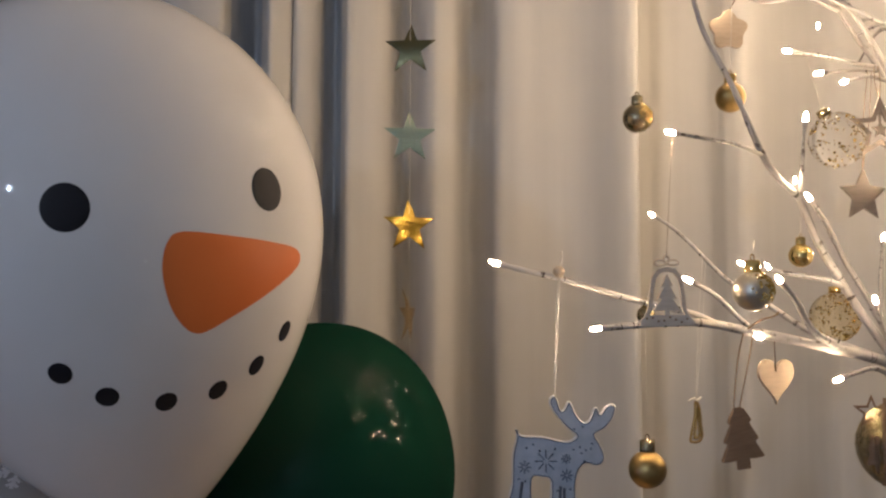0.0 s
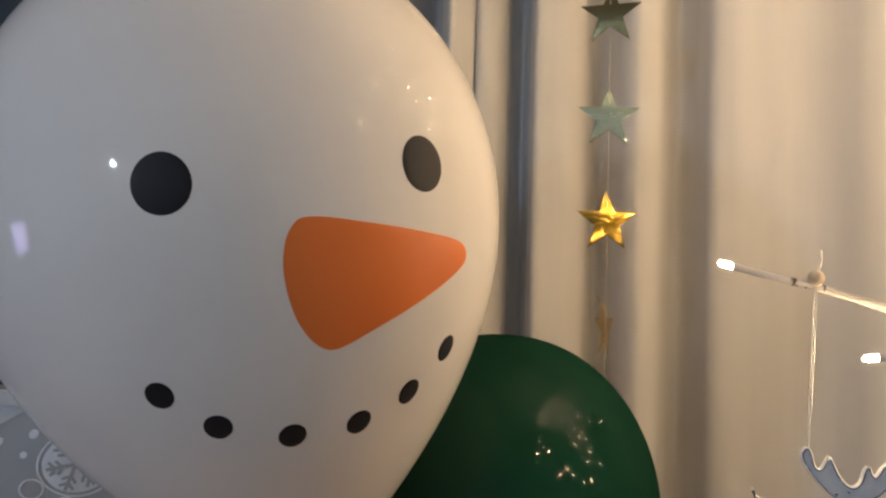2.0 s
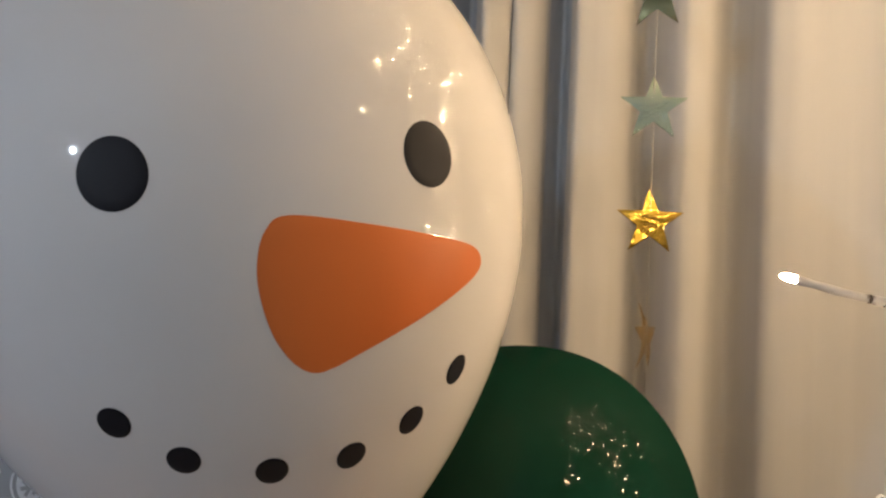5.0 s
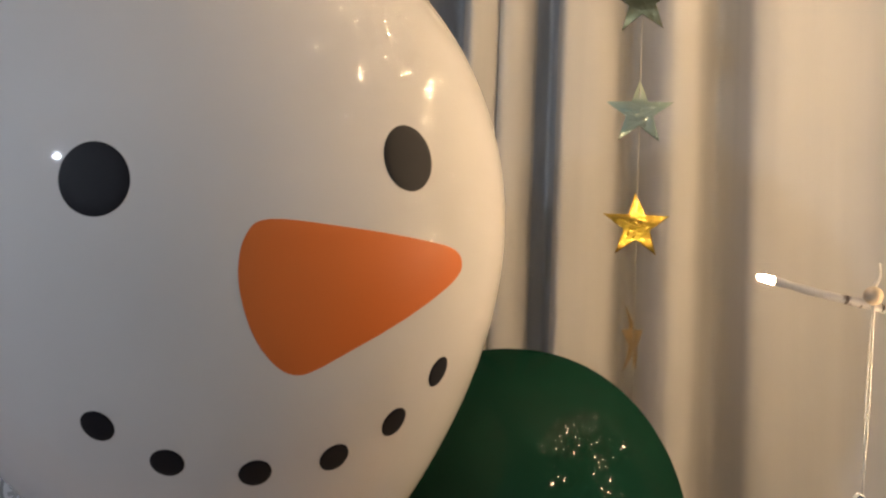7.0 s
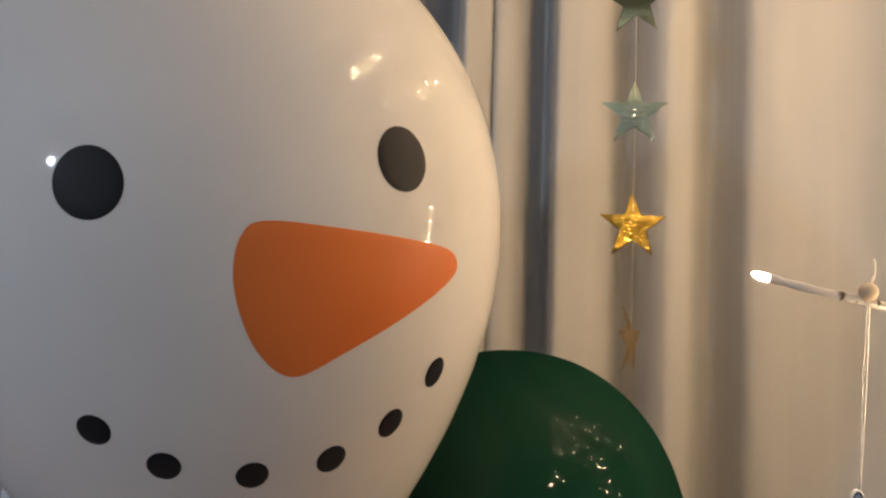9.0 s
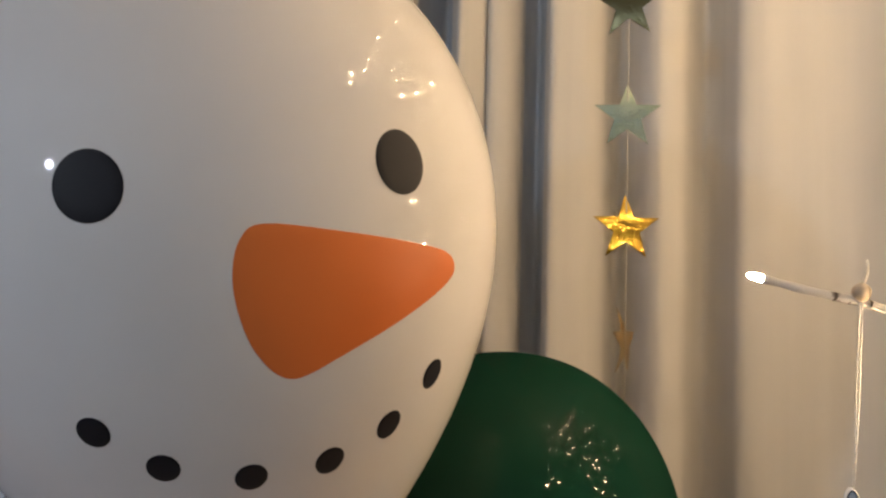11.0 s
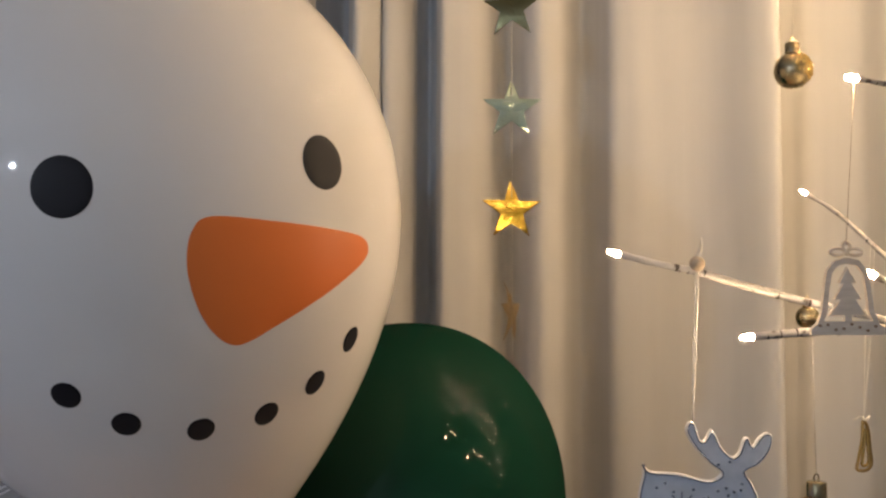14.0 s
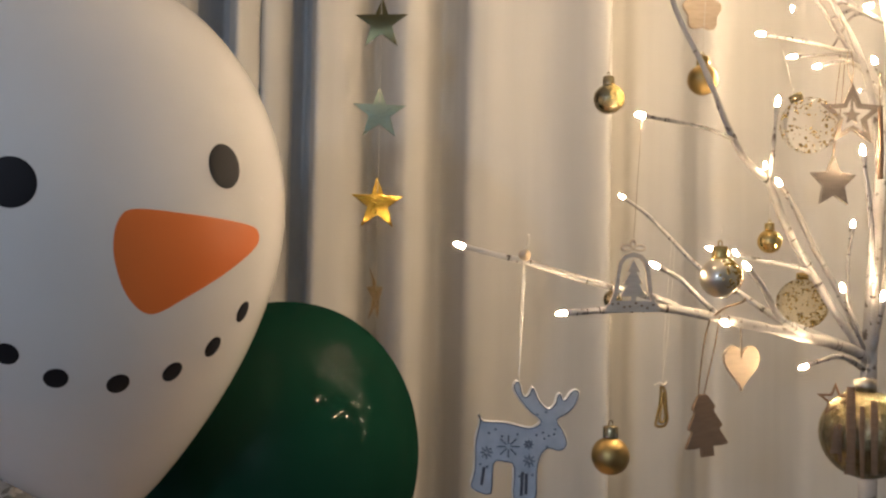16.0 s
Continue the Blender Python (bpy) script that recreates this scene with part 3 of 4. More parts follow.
def bulb_mesh(at, d, size=1.0):
    d = Vector(d).normalized()
    m = Matrix.Translation(at) @ d.to_track_quat("Z", "Y").to_matrix().to_4x4() @ Matrix.Scale(size, 4)
    return lathe(bmesh.new(), [(0, -0.001), (0.0019, -0.0005), (0.0021, 0.003), (0.002, 0.0065), (0.0012, 0.0096), (0, 0.0108)], 12, m)


mark = random.Random(11)


def branch(pts, r0, r1, bulb=True, extra=(), size=1.0, lit=None):
    """A twig from its root to its tip, with a light at the tip; extra: places of further lights along it."""
    line = smooth_line(pts, 7)
    ob = part("branch", tube(bmesh.new(), line, r0, r1, 8, 0.22), BIRCH, tree)
    bm = bmesh.new()
    n = len(line)
    for k in range(2, n - 2):
        if mark.random() < 0.34:
            r = (r0 + (r1 - r0) * k / (n - 1)) * 1.12
            p = line[k].lerp(line[k + 1], mark.random())
            d = (line[k + 1] - line[k]).normalized()
            u = d.orthogonal().normalized()
            w = d.cross(u)
            a0, span, h = mark.uniform(0, 6.28), mark.uniform(1.2, 4.5), mark.uniform(0.0005, 0.0014)
            rim = [[bm.verts.new(p + s * h * d * math.sin(math.pi * (0.1 + 0.8 * q / 7)) + r * (math.cos(a0 + span * q / 7) * u + math.sin(a0 + span * q / 7) * w)) for q in range(8)] for s in (-1, 1)]
            for q in range(7):
                bm.faces.new((rim[0][q], rim[0][q + 1], rim[1][q + 1], rim[1][q]))
    if bm.faces:
        tagged(part("bark_marks", bm, DARK_BARK, ob, "short dark birch marks"), kind="stuff")
    else:
        bm.free()
    if bulb:
        d = (line[-1] - line[-3]).normalized()
        part("bulb", bulb_mesh(line[-1], d, size), lit or BULB, ob, "glowing warm white bulb")
        m = Matrix.Translation(line[-1]) @ d.to_track_quat("Z", "Y").to_matrix().to_4x4()
        part("sleeve", lathe(bmesh.new(), [(r1, -0.009), (0.0026, -0.004), (0.0028, 0.001), (0.0024, 0.0012), (0.0023, -0.0015)], 12, m), BIRCH, ob, "white sleeve round the bulb's foot")
    for q, d in extra:
        part("bulb", bulb_mesh(Vector(q), d, 0.6), BULB, ob, "glowing warm white bulb")
    return ob


ROOT = (0.601, 1.1, 1.159)
# low branches towards the balloons
branch([ROOT, (0.563, 1.08, 1.174), (0.489, 1.06, 1.189), (0.419, 1.04, 1.201), (0.342, 1.02, 1.213), (0.282, 1.015, 1.211), (0.243, 1.012, 1.208)], 0.0062, 0.0026, True, [((0.408, 1.03, 1.199), (-1, 0, -0.1))])
branch([(0.359, 1.022, 1.211), (0.337, 1.03, 1.222), (0.292, 1.035, 1.232), (0.241, 1.03, 1.245), (0.206, 1.023, 1.254), (0.174, 1.016, 1.26), (0.148, 1.012, 1.266)], 0.0034, 0.0022)
branch([(0.576, 1.1, 1.174), (0.549, 1.12, 1.187), (0.52, 1.15, 1.204), (0.498, 1.2, 1.233), (0.481, 1.26, 1.26), (0.443, 1.32, 1.323), (0.419, 1.345, 1.348)], 0.0042, 0.0019)
branch([(0.402, 1.035, 1.205), (0.38, 1.025, 1.22), (0.351, 1.01, 1.24), (0.325, 1, 1.251)], 0.003, 0.0022)
branch([(0.501, 1.06, 1.189), (0.459, 1.03, 1.207), (0.427, 1, 1.234), (0.402, 0.98, 1.251)], 0.0036, 0.0025, True, [((0.391, 0.98, 1.263), (-0.6, -0.2, 0.6))])
branch([(0.547, 1.12, 1.251), (0.517, 1.11, 1.259), (0.467, 1.1, 1.265), (0.427, 1.1, 1.273)], 0.003, 0.002)
branch([(0.595, 1.1, 1.15), (0.55, 1.07, 1.166), (0.522, 1.06, 1.163), (0.503, 1.055, 1.158)], 0.003, 0.002)
# the tall stems
stem = [ROOT, (0.569, 1.11, 1.209), (0.547, 1.12, 1.251), (0.505, 1.1, 1.3), (0.476, 1.08, 1.34), (0.446, 1.06, 1.355), (0.416, 1.04, 1.379), (0.384, 1.03, 1.439), (0.349, 1.03, 1.508), (0.33, 1.03, 1.6), (0.315, 1.05, 1.66)]
branch(stem, 0.0052, 0.002)
branch([(0.618, 1.13, 1.166), (0.601, 1.15, 1.224), (0.567, 1.15, 1.28), (0.537, 1.14, 1.325), (0.516, 1.13, 1.346)], 0.0041, 0.0026)
branch([(0.416, 1.04, 1.378), (0.37, 1, 1.38), (0.328, 0.96, 1.376), (0.285, 0.936, 1.376)], 0.0021, 0.0016)
branch([(0.476, 1.08, 1.338), (0.468, 1.06, 1.361), (0.465, 1.05, 1.391), (0.465, 1.045, 1.413)], 0.0021, 0.0018, True, [((0.461, 1.06, 1.354), (-0.2, -0.2, 1))])
branch([(0.598, 1.09, 1.172), (0.578, 1.06, 1.242), (0.562, 1.04, 1.309), (0.548, 1.03, 1.366)], 0.0033, 0.0021)
branch([(0.588, 1.11, 1.188), (0.601, 1.14, 1.255), (0.613, 1.15, 1.303)], 0.0022, 0.0016)
branch([(0.595, 1.1, 1.171), (0.56, 1.07, 1.207), (0.539, 1.05, 1.233)], 0.0022, 0.0019)
branch([(0.607, 1.1, 1.171), (0.585, 1.06, 1.202), (0.575, 1.04, 1.225)], 0.0022, 0.0019)
# the crown that reaches over
branch([ROOT, (0.649, 1.14, 1.256), (0.677, 1.16, 1.373), (0.656, 1.16, 1.45), (0.608, 1.15, 1.507), (0.561, 1.14, 1.562), (0.528, 1.13, 1.607)], 0.0043, 0.0022)
branch([(0.611, 1.15, 1.503), (0.588, 1.14, 1.501), (0.532, 1.12, 1.503), (0.486, 1.11, 1.504)], 0.0027, 0.0021)
branch([(0.629, 1.155, 1.487), (0.582, 1.12, 1.483), (0.543, 1.1, 1.471)], 0.0024, 0.0021)
branch([(0.618, 1.15, 1.498), (0.586, 1.16, 1.5), (0.551, 1.16, 1.496)], 0.0021, 0.0018)
branch([(0.561, 1.14, 1.562), (0.509, 1.12, 1.568), (0.447, 1.1, 1.554), (0.405, 1.09, 1.565)], 0.0025, 0.0019, True, [((0.518, 1.11, 1.536), (-0.1, -0.2, -1))])
branch([(0.674, 1.16, 1.412), (0.622, 1.1, 1.443), (0.581, 1.06, 1.467)], 0.0028, 0.0022)
branch([(0.584, 1.145, 1.536), (0.589, 1.12, 1.539), (0.596, 1.1, 1.538)], 0.0022, 0.0021)
rnd = random.Random(5)


def spray(root, end, twigs):
    """A crown limb from root to end with side twigs, each with its light."""
    root, end = Vector(root), Vector(end)
    mid = root.lerp(end, 0.5) + Vector((rnd.uniform(-0.03, 0.03), rnd.uniform(-0.03, 0.03), 0.02))
    line = smooth_line([root, mid, end], 7)
    branch([root, mid, end], 0.0031, 0.0016, size=rnd.uniform(0.8, 1.3), lit=CROWN_BULB)
    for k in range(twigs):
        s = line[5 + 4 * k]
        e = s + Vector((rnd.uniform(-0.09, 0.09), rnd.uniform(-0.11, 0.11), rnd.uniform(0.03, 0.13)))
        branch([s, s.lerp(e, 0.5) + Vector((0, 0, 0.008)), e], 0.0021, 0.0016, size=rnd.uniform(0.8, 1.3), lit=CROWN_BULB)


# the tall crown: limbs leave the leader one above the other
part("leader", tube(bmesh.new(), smooth_line([(0.63, 1.1, 1.49), (0.6, 1.09, 1.62), (0.57, 1.08, 1.78), (0.54, 1.07, 1.95)], 6), 0.006, 0.0025, 10, 0.15), BIRCH, tree)
# limbs with dy of 0.27 or more are added to brighten the curtain
for z0, dx, dy, dz, tw in ((1.5, -0.2, -0.38, 0.12, 2), (1.52, -0.26, 0.1, 0.14, 1), (1.58, -0.22, -0.22, 0.2, 1), (1.6, -0.12, -0.46, 0.2, 2), (1.66, -0.16, 0.2, 0.1, 1), (1.7, -0.24, -0.38, 0.22, 1), (1.76, -0.2, 0.06, 0.16, 1), (1.8, -0.18, -0.42, 0.32, 2), (1.88, -0.16, -0.1, 0.3, 1), (1.92, 0.0, -0.3, 0.26, 1), (1.56, -0.06, 0.3, 0.12, 2), (1.52, 0.12, 0.3, 0.06, 2), (1.5, 0.2, -0.22, 0.14, 1), (1.58, 0.22, 0.1, 0.16, 1), (1.68, 0.16, -0.1, 0.2, 1), (1.6, 0.12, 0.27, 0.08, 2), (1.42, 0.16, 0.3, 0.1, 2), (1.36, 0.28, -0.1, 0.1, 1), (1.55, 0.22, 0.16, 0.12, 1), (1.25, 0.26, -0.22, 0.08, 1), (1.74, -0.12, 0.33, 0.06, 2), (1.8, 0.06, 0.38, 0.04, 2), (1.72, 0.22, 0.36, 0.06, 2), (1.86, -0.26, 0.3, 0.1, 2), (1.9, 0.26, 0.3, 0.08, 2)):
    f = max(0.0, (z0 - 1.49) / 0.46)
    spray((0.63 - 0.09 * f, 1.1 - 0.03 * f, z0), (0.63 - 0.09 * f + dx, 1.1 + dy, z0 + dz), tw)
branch([(0.615, 1.1, 1.35), (0.6, 1.11, 1.48), (0.54, 1.13, 1.6), (0.47, 1.14, 1.68), (0.4, 1.14, 1.67), (0.32, 1.145, 1.63)], 0.0038, 0.0018)


# ---- ornaments on the tree ----
def bauble(name, at, r, material, label, hang, glitter=0, cap=GOLD_SHINE, ribbon=None, turn=0):
    """A ball with its crimped cap, ring and thread; glitter: number of gold flakes on its flank."""
    at = Vector(at)
    ob = thing(name, pose(*at, 0, 0, turn), label, "bauble", "baubles")
    part("ball", lathe(bmesh.new(), sphere_profile(r, 28), 40), material, ob)
    c = r * 0.4
    bm = lathe(bmesh.new(), [(0, r * 0.93), (c, r * 0.93), (c * 1.02, r * 0.98), (c, r * 1.5), (c * 0.9, r * 1.55), (0, r * 1.56)], 20)
    part("cap", bm, cap, ob, "ribbed metal cap")
    part("ring", torus(bmesh.new(), r * 0.16, r * 0.035, pose(0, 0, r * 1.68, 90, 0, 30), 16, 6), cap, ob)
    if glitter:
        rr = random.Random(int(r * 1e5))
        bm = bmesh.new()
        for _ in range(glitter):
            a, b = rr.gauss(-0.8, 0.5), rr.gauss(0.2, 0.45)
            d = Vector((math.cos(a) * math.cos(b), math.sin(a) * math.cos(b), math.sin(b)))
            m = Matrix.Translation(d * (r + 0.0004)) @ Euler((rr.uniform(0, 6), rr.uniform(0, 6), 0)).to_matrix().to_4x4()
            bmesh.ops.create_cube(bm, size=r * rr.uniform(0.07, 0.15), matrix=m @ Matrix.Diagonal((1, 1, 0.35, 1)))
        tagged(part("glitter", bm, GLITTER, ob, "scattered gold glitter", smooth=False), kind="stuff")
    up = Vector(hang) - at
    up.rotate(Euler((0, 0, -radians(turn))))
    if ribbon:
        bm = bmesh.new()
        a, b = Vector((0, 0, r * 1.7)), up
        box(bm, -ribbon / 2, ribbon / 2, -0.0003, 0.0003, 0, 1)
        for v in bm.verts:
            v.co = a.lerp(b, v.co.z) + Vector((v.co.x, v.co.y, 0))
        part("ribbon", bm, RIBBON, ob, "sheer gold ribbon")
    else:
        part("thread", tube(bmesh.new(), [(0, 0, r * 1.8), up], 0.0003, 0.00035, 5), THREAD, ob)
    return ob


bauble("bauble", (0.326, 1.145, 1.4335), 0.0158, DARK_CHAMPAGNE, "small dark champagne bauble with gold glitter, on a thread", (0.335, 1.145, 1.632), 170, cap=DARK_CHAMPAGNE)
bauble("bauble", (0.403, 1.08, 1.444), 0.0155, GOLD_MATT, "small matt gold bauble behind a twig", (0.411, 1.09, 1.548))
bauble("bauble", (0.284, 1.008, 1.08), 0.0172, GOLD_MATT, "matt gold bauble with a shiny ribbed cap on a thread", (0.286, 1.016, 1.212), cap=DARK_CHAMPAGNE)
bauble("bauble", (0.37, 0.97, 1.242), 0.0178, SILVER, "shiny champagne bauble with gold glitter on its side", (0.387, 1, 1.29), 150)
bauble("bauble", (0.487, 1.1, 1.283), 0.0125, GOLD_SHINE, "small shiny gold bauble under a stem", (0.483, 1.09, 1.338))
bauble("bauble", (0.317, 1.1, 1.22), 0.0095, DARK_CHAMPAGNE, "tiny dark champagne bauble with a gold cap behind the bell", (0.319, 1.1, 1.239))


def glass_ball(at, r, material, label, hang, flakes, cap, facets=False, lean=0, turn=0):
    at = Vector(at)
    stand = pose(*at, 0, lean, turn)
    ob = thing("glass_bauble", stand, label, "bauble", "baubles")
    bm = lathe(bmesh.new(), sphere_profile(r, 14 if facets else 28), 30 if facets else 40)
    part("glass", bm, material, ob, smooth=not facets).visible_shadow = False
    rr = random.Random(int(at.x * 1e4))
    bm = bmesh.new()
    for _ in range(flakes):
        a, b = rr.uniform(0, 6.283), rr.uniform(-1.2, 1.2)
        d = Vector((math.cos(a) * math.cos(b), math.sin(a) * math.cos(b), math.sin(b)))
        m = Matrix.Translation(d * (r * 0.96)) @ Euler((rr.uniform(0, 6), rr.uniform(0, 6), 0)).to_matrix().to_4x4()
        bmesh.ops.create_cube(bm, size=r * rr.uniform(0.03, 0.09), matrix=m @ Matrix.Diagonal((1, 1, 0.3, 1)))
    tagged(part("flakes", bm, GLITTER, ob, "gold flakes on the glass", smooth=False), kind="stuff")
    c = r * 0.24
    part("cap", lathe(bmesh.new(), [(0, r * 0.96), (c, r * 0.96), (c, r * 1.22), (0, r * 1.26)], 20), cap, ob, "metal cap")
    up = stand.inverted() @ Vector(hang)
    part("thread", tube(bmesh.new(), [(0, 0, r * 1.24), up], 0.00035, 0.00035, 5), THREAD, ob)
    return ob


glass_ball((0.52, 1.08, 1.403), 0.029, GLASS, "clear glass bauble with gold flakes and a dark cap", (0.506, 1.115, 1.503), 260, DARK_CHAMPAGNE, lean=-28)
glass_ball((0.559, 1.16, 1.218), 0.028, PALE_GLASS, "pale gold glass bauble flecked with gold sequins", (0.557, 1.15, 1.284), 420, GOLD_SHINE)
big = glass_ball((0.53, 1, 1.099), 0.0415, GOLD_GLASS, "large faceted gold glass bauble with wooden cut-outs", (0.579, 1.07, 1.166), 260, SILVER, True, turn=-32)
for x, w, z0, z1 in ((-0.013, 0.004, -0.03, 0.047), (-0.004, 0.0022, -0.034, 0.03), (0.006, 0.003, -0.03, 0.036), (-0.022, 0.0018, -0.022, 0.012)):
    y = -math.sqrt(0.0435 ** 2 - x * x)
    part("wooden_strip", plate(bmesh.new(), [(x - w * 0.8, z0), (x + w * 0.8, z0), (x + w, 0.4 * z1), (x + w * 0.9, z1), (x - w * 0.9, z1), (x - w, 0.4 * z1)], 0.003, y), WOOD, big, "brown wooden strip")
for x, z in ((-0.026, -0.002), (-0.014, -0.02), (0.018, -0.004)):
    part("wooden_tree", plate(bmesh.new(), [(x - 0.005, z - 0.012), (x + 0.005, z - 0.012), (x + 0.002, z), (x + 0.004, z), (x, z + 0.016), (x - 0.004, z), (x - 0.002, z)], 0.002, -0.041), WOOD, big, "small brown wooden tree")
ob = part("wooden_star", frame_plate(bmesh.new(), star_outline(0.017), star_outline(0.011), 0.002), WOOD, big, "small open wooden star")
ob.location = (-0.026, -0.022, 0.032)


def cord(ob, a, b, gap, r=0.0006, material=CORD):
    """Two strands of cord from a point up to the hanging place."""
    for s in (-1, 1):
        line = smooth_line([a, Vector(a).lerp(Vector(b), 0.5) + Vector((s * gap, 0, 0)), Vector(b) + Vector((s * gap * 0.7, 0, 0))], 5)
        part("cord", tube(bmesh.new(), line, r, r, 6), material, ob)


def hung(name, at, turn, label, category, lean=0):
    return thing(name, pose(*at, 0, lean, turn), label, category, "hanging ornaments")


def local(ob, p):
    return ob.matrix_world.inverted() @ Vector(p)


def scaled(pts, s, cx, cz):
    return [((x - cx) * s, (cz - z) * s) for x, z in pts]


# the reindeer
S = 0.000267
deer = hung("reindeer_ornament", (0.21, 1.03, 1.091), -6, "white wooden reindeer with pale blue glitter snowflakes, on a cord", "ornament")
bpy.context.view_layer.update()
body = [(108, 686), (128, 712), (200, 716), (275, 733), (305, 728), (318, 708), (378, 706), (400, 740), (416, 780), (410, 805), (385, 817), (350, 808), (325, 835), (315, 885), (308, 985), (232, 985), (230, 872), (200, 856), (165, 861), (158, 962), (85, 942), (95, 880), (97, 780), (110, 722)]
antlers = [(318, 712), (285, 686), (245, 640), (225, 600), (236, 576), (252, 585), (262, 622), (275, 626), (290, 597), (303, 605), (318, 640), (345, 668), (365, 658), (378, 622), (392, 618), (402, 640), (420, 615), (440, 603), (456, 615), (445, 655), (415, 690), (382, 709)]
CX, CZ = 270, 780
outline = scaled(body[:6], S, CX, CZ)[:-1] + [(p[0], p[1]) for p in scaled(antlers, S, CX, CZ)] + scaled(body[7:], S, CX, CZ)
outline = [tuple(p) for p in closed_line(outline, 3)]
part("body", plate(bmesh.new(), outline, 0.005), WHITE_PAINT, deer, "white wooden cut-out", smooth=False)


def inset(line, d):
    """The outline drawn in by d all round."""
    out = []
    for k, p in enumerate(line):
        a, b = line[k - 1], line[(k + 1) % len(line)]
        tx, tz = b[0] - a[0], b[1] - a[1]
        q = math.hypot(tx, tz)
        out.append((p[0] + d * tz / q, p[1] - d * tx / q))
    return out


part("face", plate(bmesh.new(), inset(outline, 0.0009), 0.0008, -0.0029, 0.0), DEER_FACE, deer, "pale blue printed face", smooth=False)
part("border", frame_plate(bmesh.new(), inset(outline, 0.0009), inset(outline, 0.0018), 0.0004, -0.0035), DEER_INK, deer, "thin grey-blue border line", smooth=False)


def marks(shapes, y):
    bm = bmesh.new()
    for s in shapes:
        plate(bm, s, 0.0005, y, 0.0)
    return bm


def spokes(x, z, r, w):
    return [bar(x + 0.25 * r * math.cos(a), z + 0.25 * r * math.sin(a), x + r * math.cos(a), z + r * math.sin(a), w) for a in (k * math.pi / 4 for k in range(8))]


for x, z, r in ((212, 800, 38), (138, 820, 22), (282, 792, 17), (284, 848, 22)):
    (q,) = scaled([(x, z)], S, CX, CZ)
    part("snowflake", marks(spokes(*q, r * S, 0.0009), -0.0036), DEER_INK, deer, "grey-blue glitter snowflake", smooth=False)
dots = scaled([(168, 742), (145, 755), (243, 758), (308, 760), (330, 752), (335, 772), (350, 762), (368, 757), (372, 740), (340, 682), (310, 690), (345, 800), (296, 895), (252, 900), (140, 868), (118, 860), (190, 765)], S, CX, CZ)
for x, z in dots:
    part("dot", marks([circle(x, z, 0.0011, 10)], -0.0036), DEER_INK, deer, "grey-blue glitter dot", smooth=False)
bars = [bar(*p, *q, 0.0026) for p, q in ((scaled([(262, 885)], S, CX, CZ)[0], scaled([(258, 965)], S, CX, CZ)[0]), (scaled([(275, 890)], S, CX, CZ)[0], scaled([(274, 960)], S, CX, CZ)[0]), (scaled([(130, 870)], S, CX, CZ)[0], scaled([(122, 930)], S, CX, CZ)[0]))]
for s in bars:
    part("leg_stripe", marks([s], -0.0036), DEER_INK, deer, "grey-blue leg stripe", smooth=False)
knot = local(deer, (0.205, 1.02, 1.26))
cord(deer, (scaled([(245, 582)], S, CX, CZ)[0][0], 0, scaled([(245, 582)], S, CX, CZ)[0][1]), knot, 0.0009)
part("bead", lathe(bmesh.new(), sphere_profile(0.0055, 14), 20, Matrix.Translation(knot)), PALE_WOOD, deer, "pale wooden bead")
part("cord_end", tube(bmesh.new(), smooth_line([knot + Vector((0, 0, 0.004)), knot + Vector((0.003, 0, 0.011)), knot + Vector((0.003, 0, 0.019))], 4), 0.0014, 0.0007, 6), CORD, deer)

# the bell with a tree in it
bell = hung("bell_ornament", (0.281, 0.947, 1.236), -4, "whitewashed wooden bell cut-out with a fir tree inside", "ornament")
bpy.context.view_layer.update()
right_side = [(0.0, 0.0255), (0.0075, 0.0235), (0.013, 0.017), (0.015, 0.004), (0.0165, -0.009), (0.0195, -0.017), (0.0235, -0.0205), (0.0235, -0.0245)]
right_in = [(0.0, 0.0215), (0.0055, 0.0205), (0.0098, 0.0155), (0.0118, 0.0035), (0.0128, -0.009), (0.0145, -0.0135), (0.0155, -0.0148), (0.0155, -0.0155)]
wall = right_side + [(0.0, -0.0245)] + [(-x, z) for x, z in right_side[:0:-1]]
hole = right_in + [(0.0, -0.0155)] + [(-x, z) for x, z in right_in[:0:-1]]
part("rim", frame_plate(bmesh.new(), wall, hole, 0.0035), GREY_WOOD, bell, smooth=False)


def fir(w, h, tiers, stem):
    """Outline of a fir in tiers, from its foot."""
    out = [(stem, 0), (stem, h * 0.12)]
    for k in range(tiers):
        f0, f1 = k / tiers, (k + 1) / tiers
        out += [(w * (1 - 0.8 * f0), h * (0.12 + 0.88 * f0)), (w * (1 - f1) * 0.62 if k < tiers - 1 else 0, h * (0.12 + 0.88 * f1))]
    return out[:-1] + [(0, h)] + [(-x, z) for x, z in out[-2::-1]]


part("fir", plate(bmesh.new(), [(x, z - 0.0165) for x, z in fir(0.0122, 0.036, 3, 0.0025)], 0.003), GREY_WOOD, bell, smooth=False)
bm = bmesh.new()
for x, z, w, h in ((-0.0055, 0.0292, 0.0048, 0.0024), (0.0055, 0.0292, 0.0048, 0.0024), (0.0, 0.0325, 0.0022, 0.0034)):
    loop = [(x + w * math.cos(t), 0, z + h * math.sin(t)) for t in (2 * math.pi * k / 20 for k in range(21))]
    tube(bm, loop, 0.0011, 0.0011, 6)
lathe(bm, sphere_profile(0.0019, 8), 12, pose(0, 0, 0.0285))
part("bow", bm, GREY_WOOD, bell)
part("thread", tube(bmesh.new(), [(0, 0, 0.033), local(bell, (0.283, 0.935, 1.375))], 0.0002, 0.0002, 5), BROWN_CORD, bell)
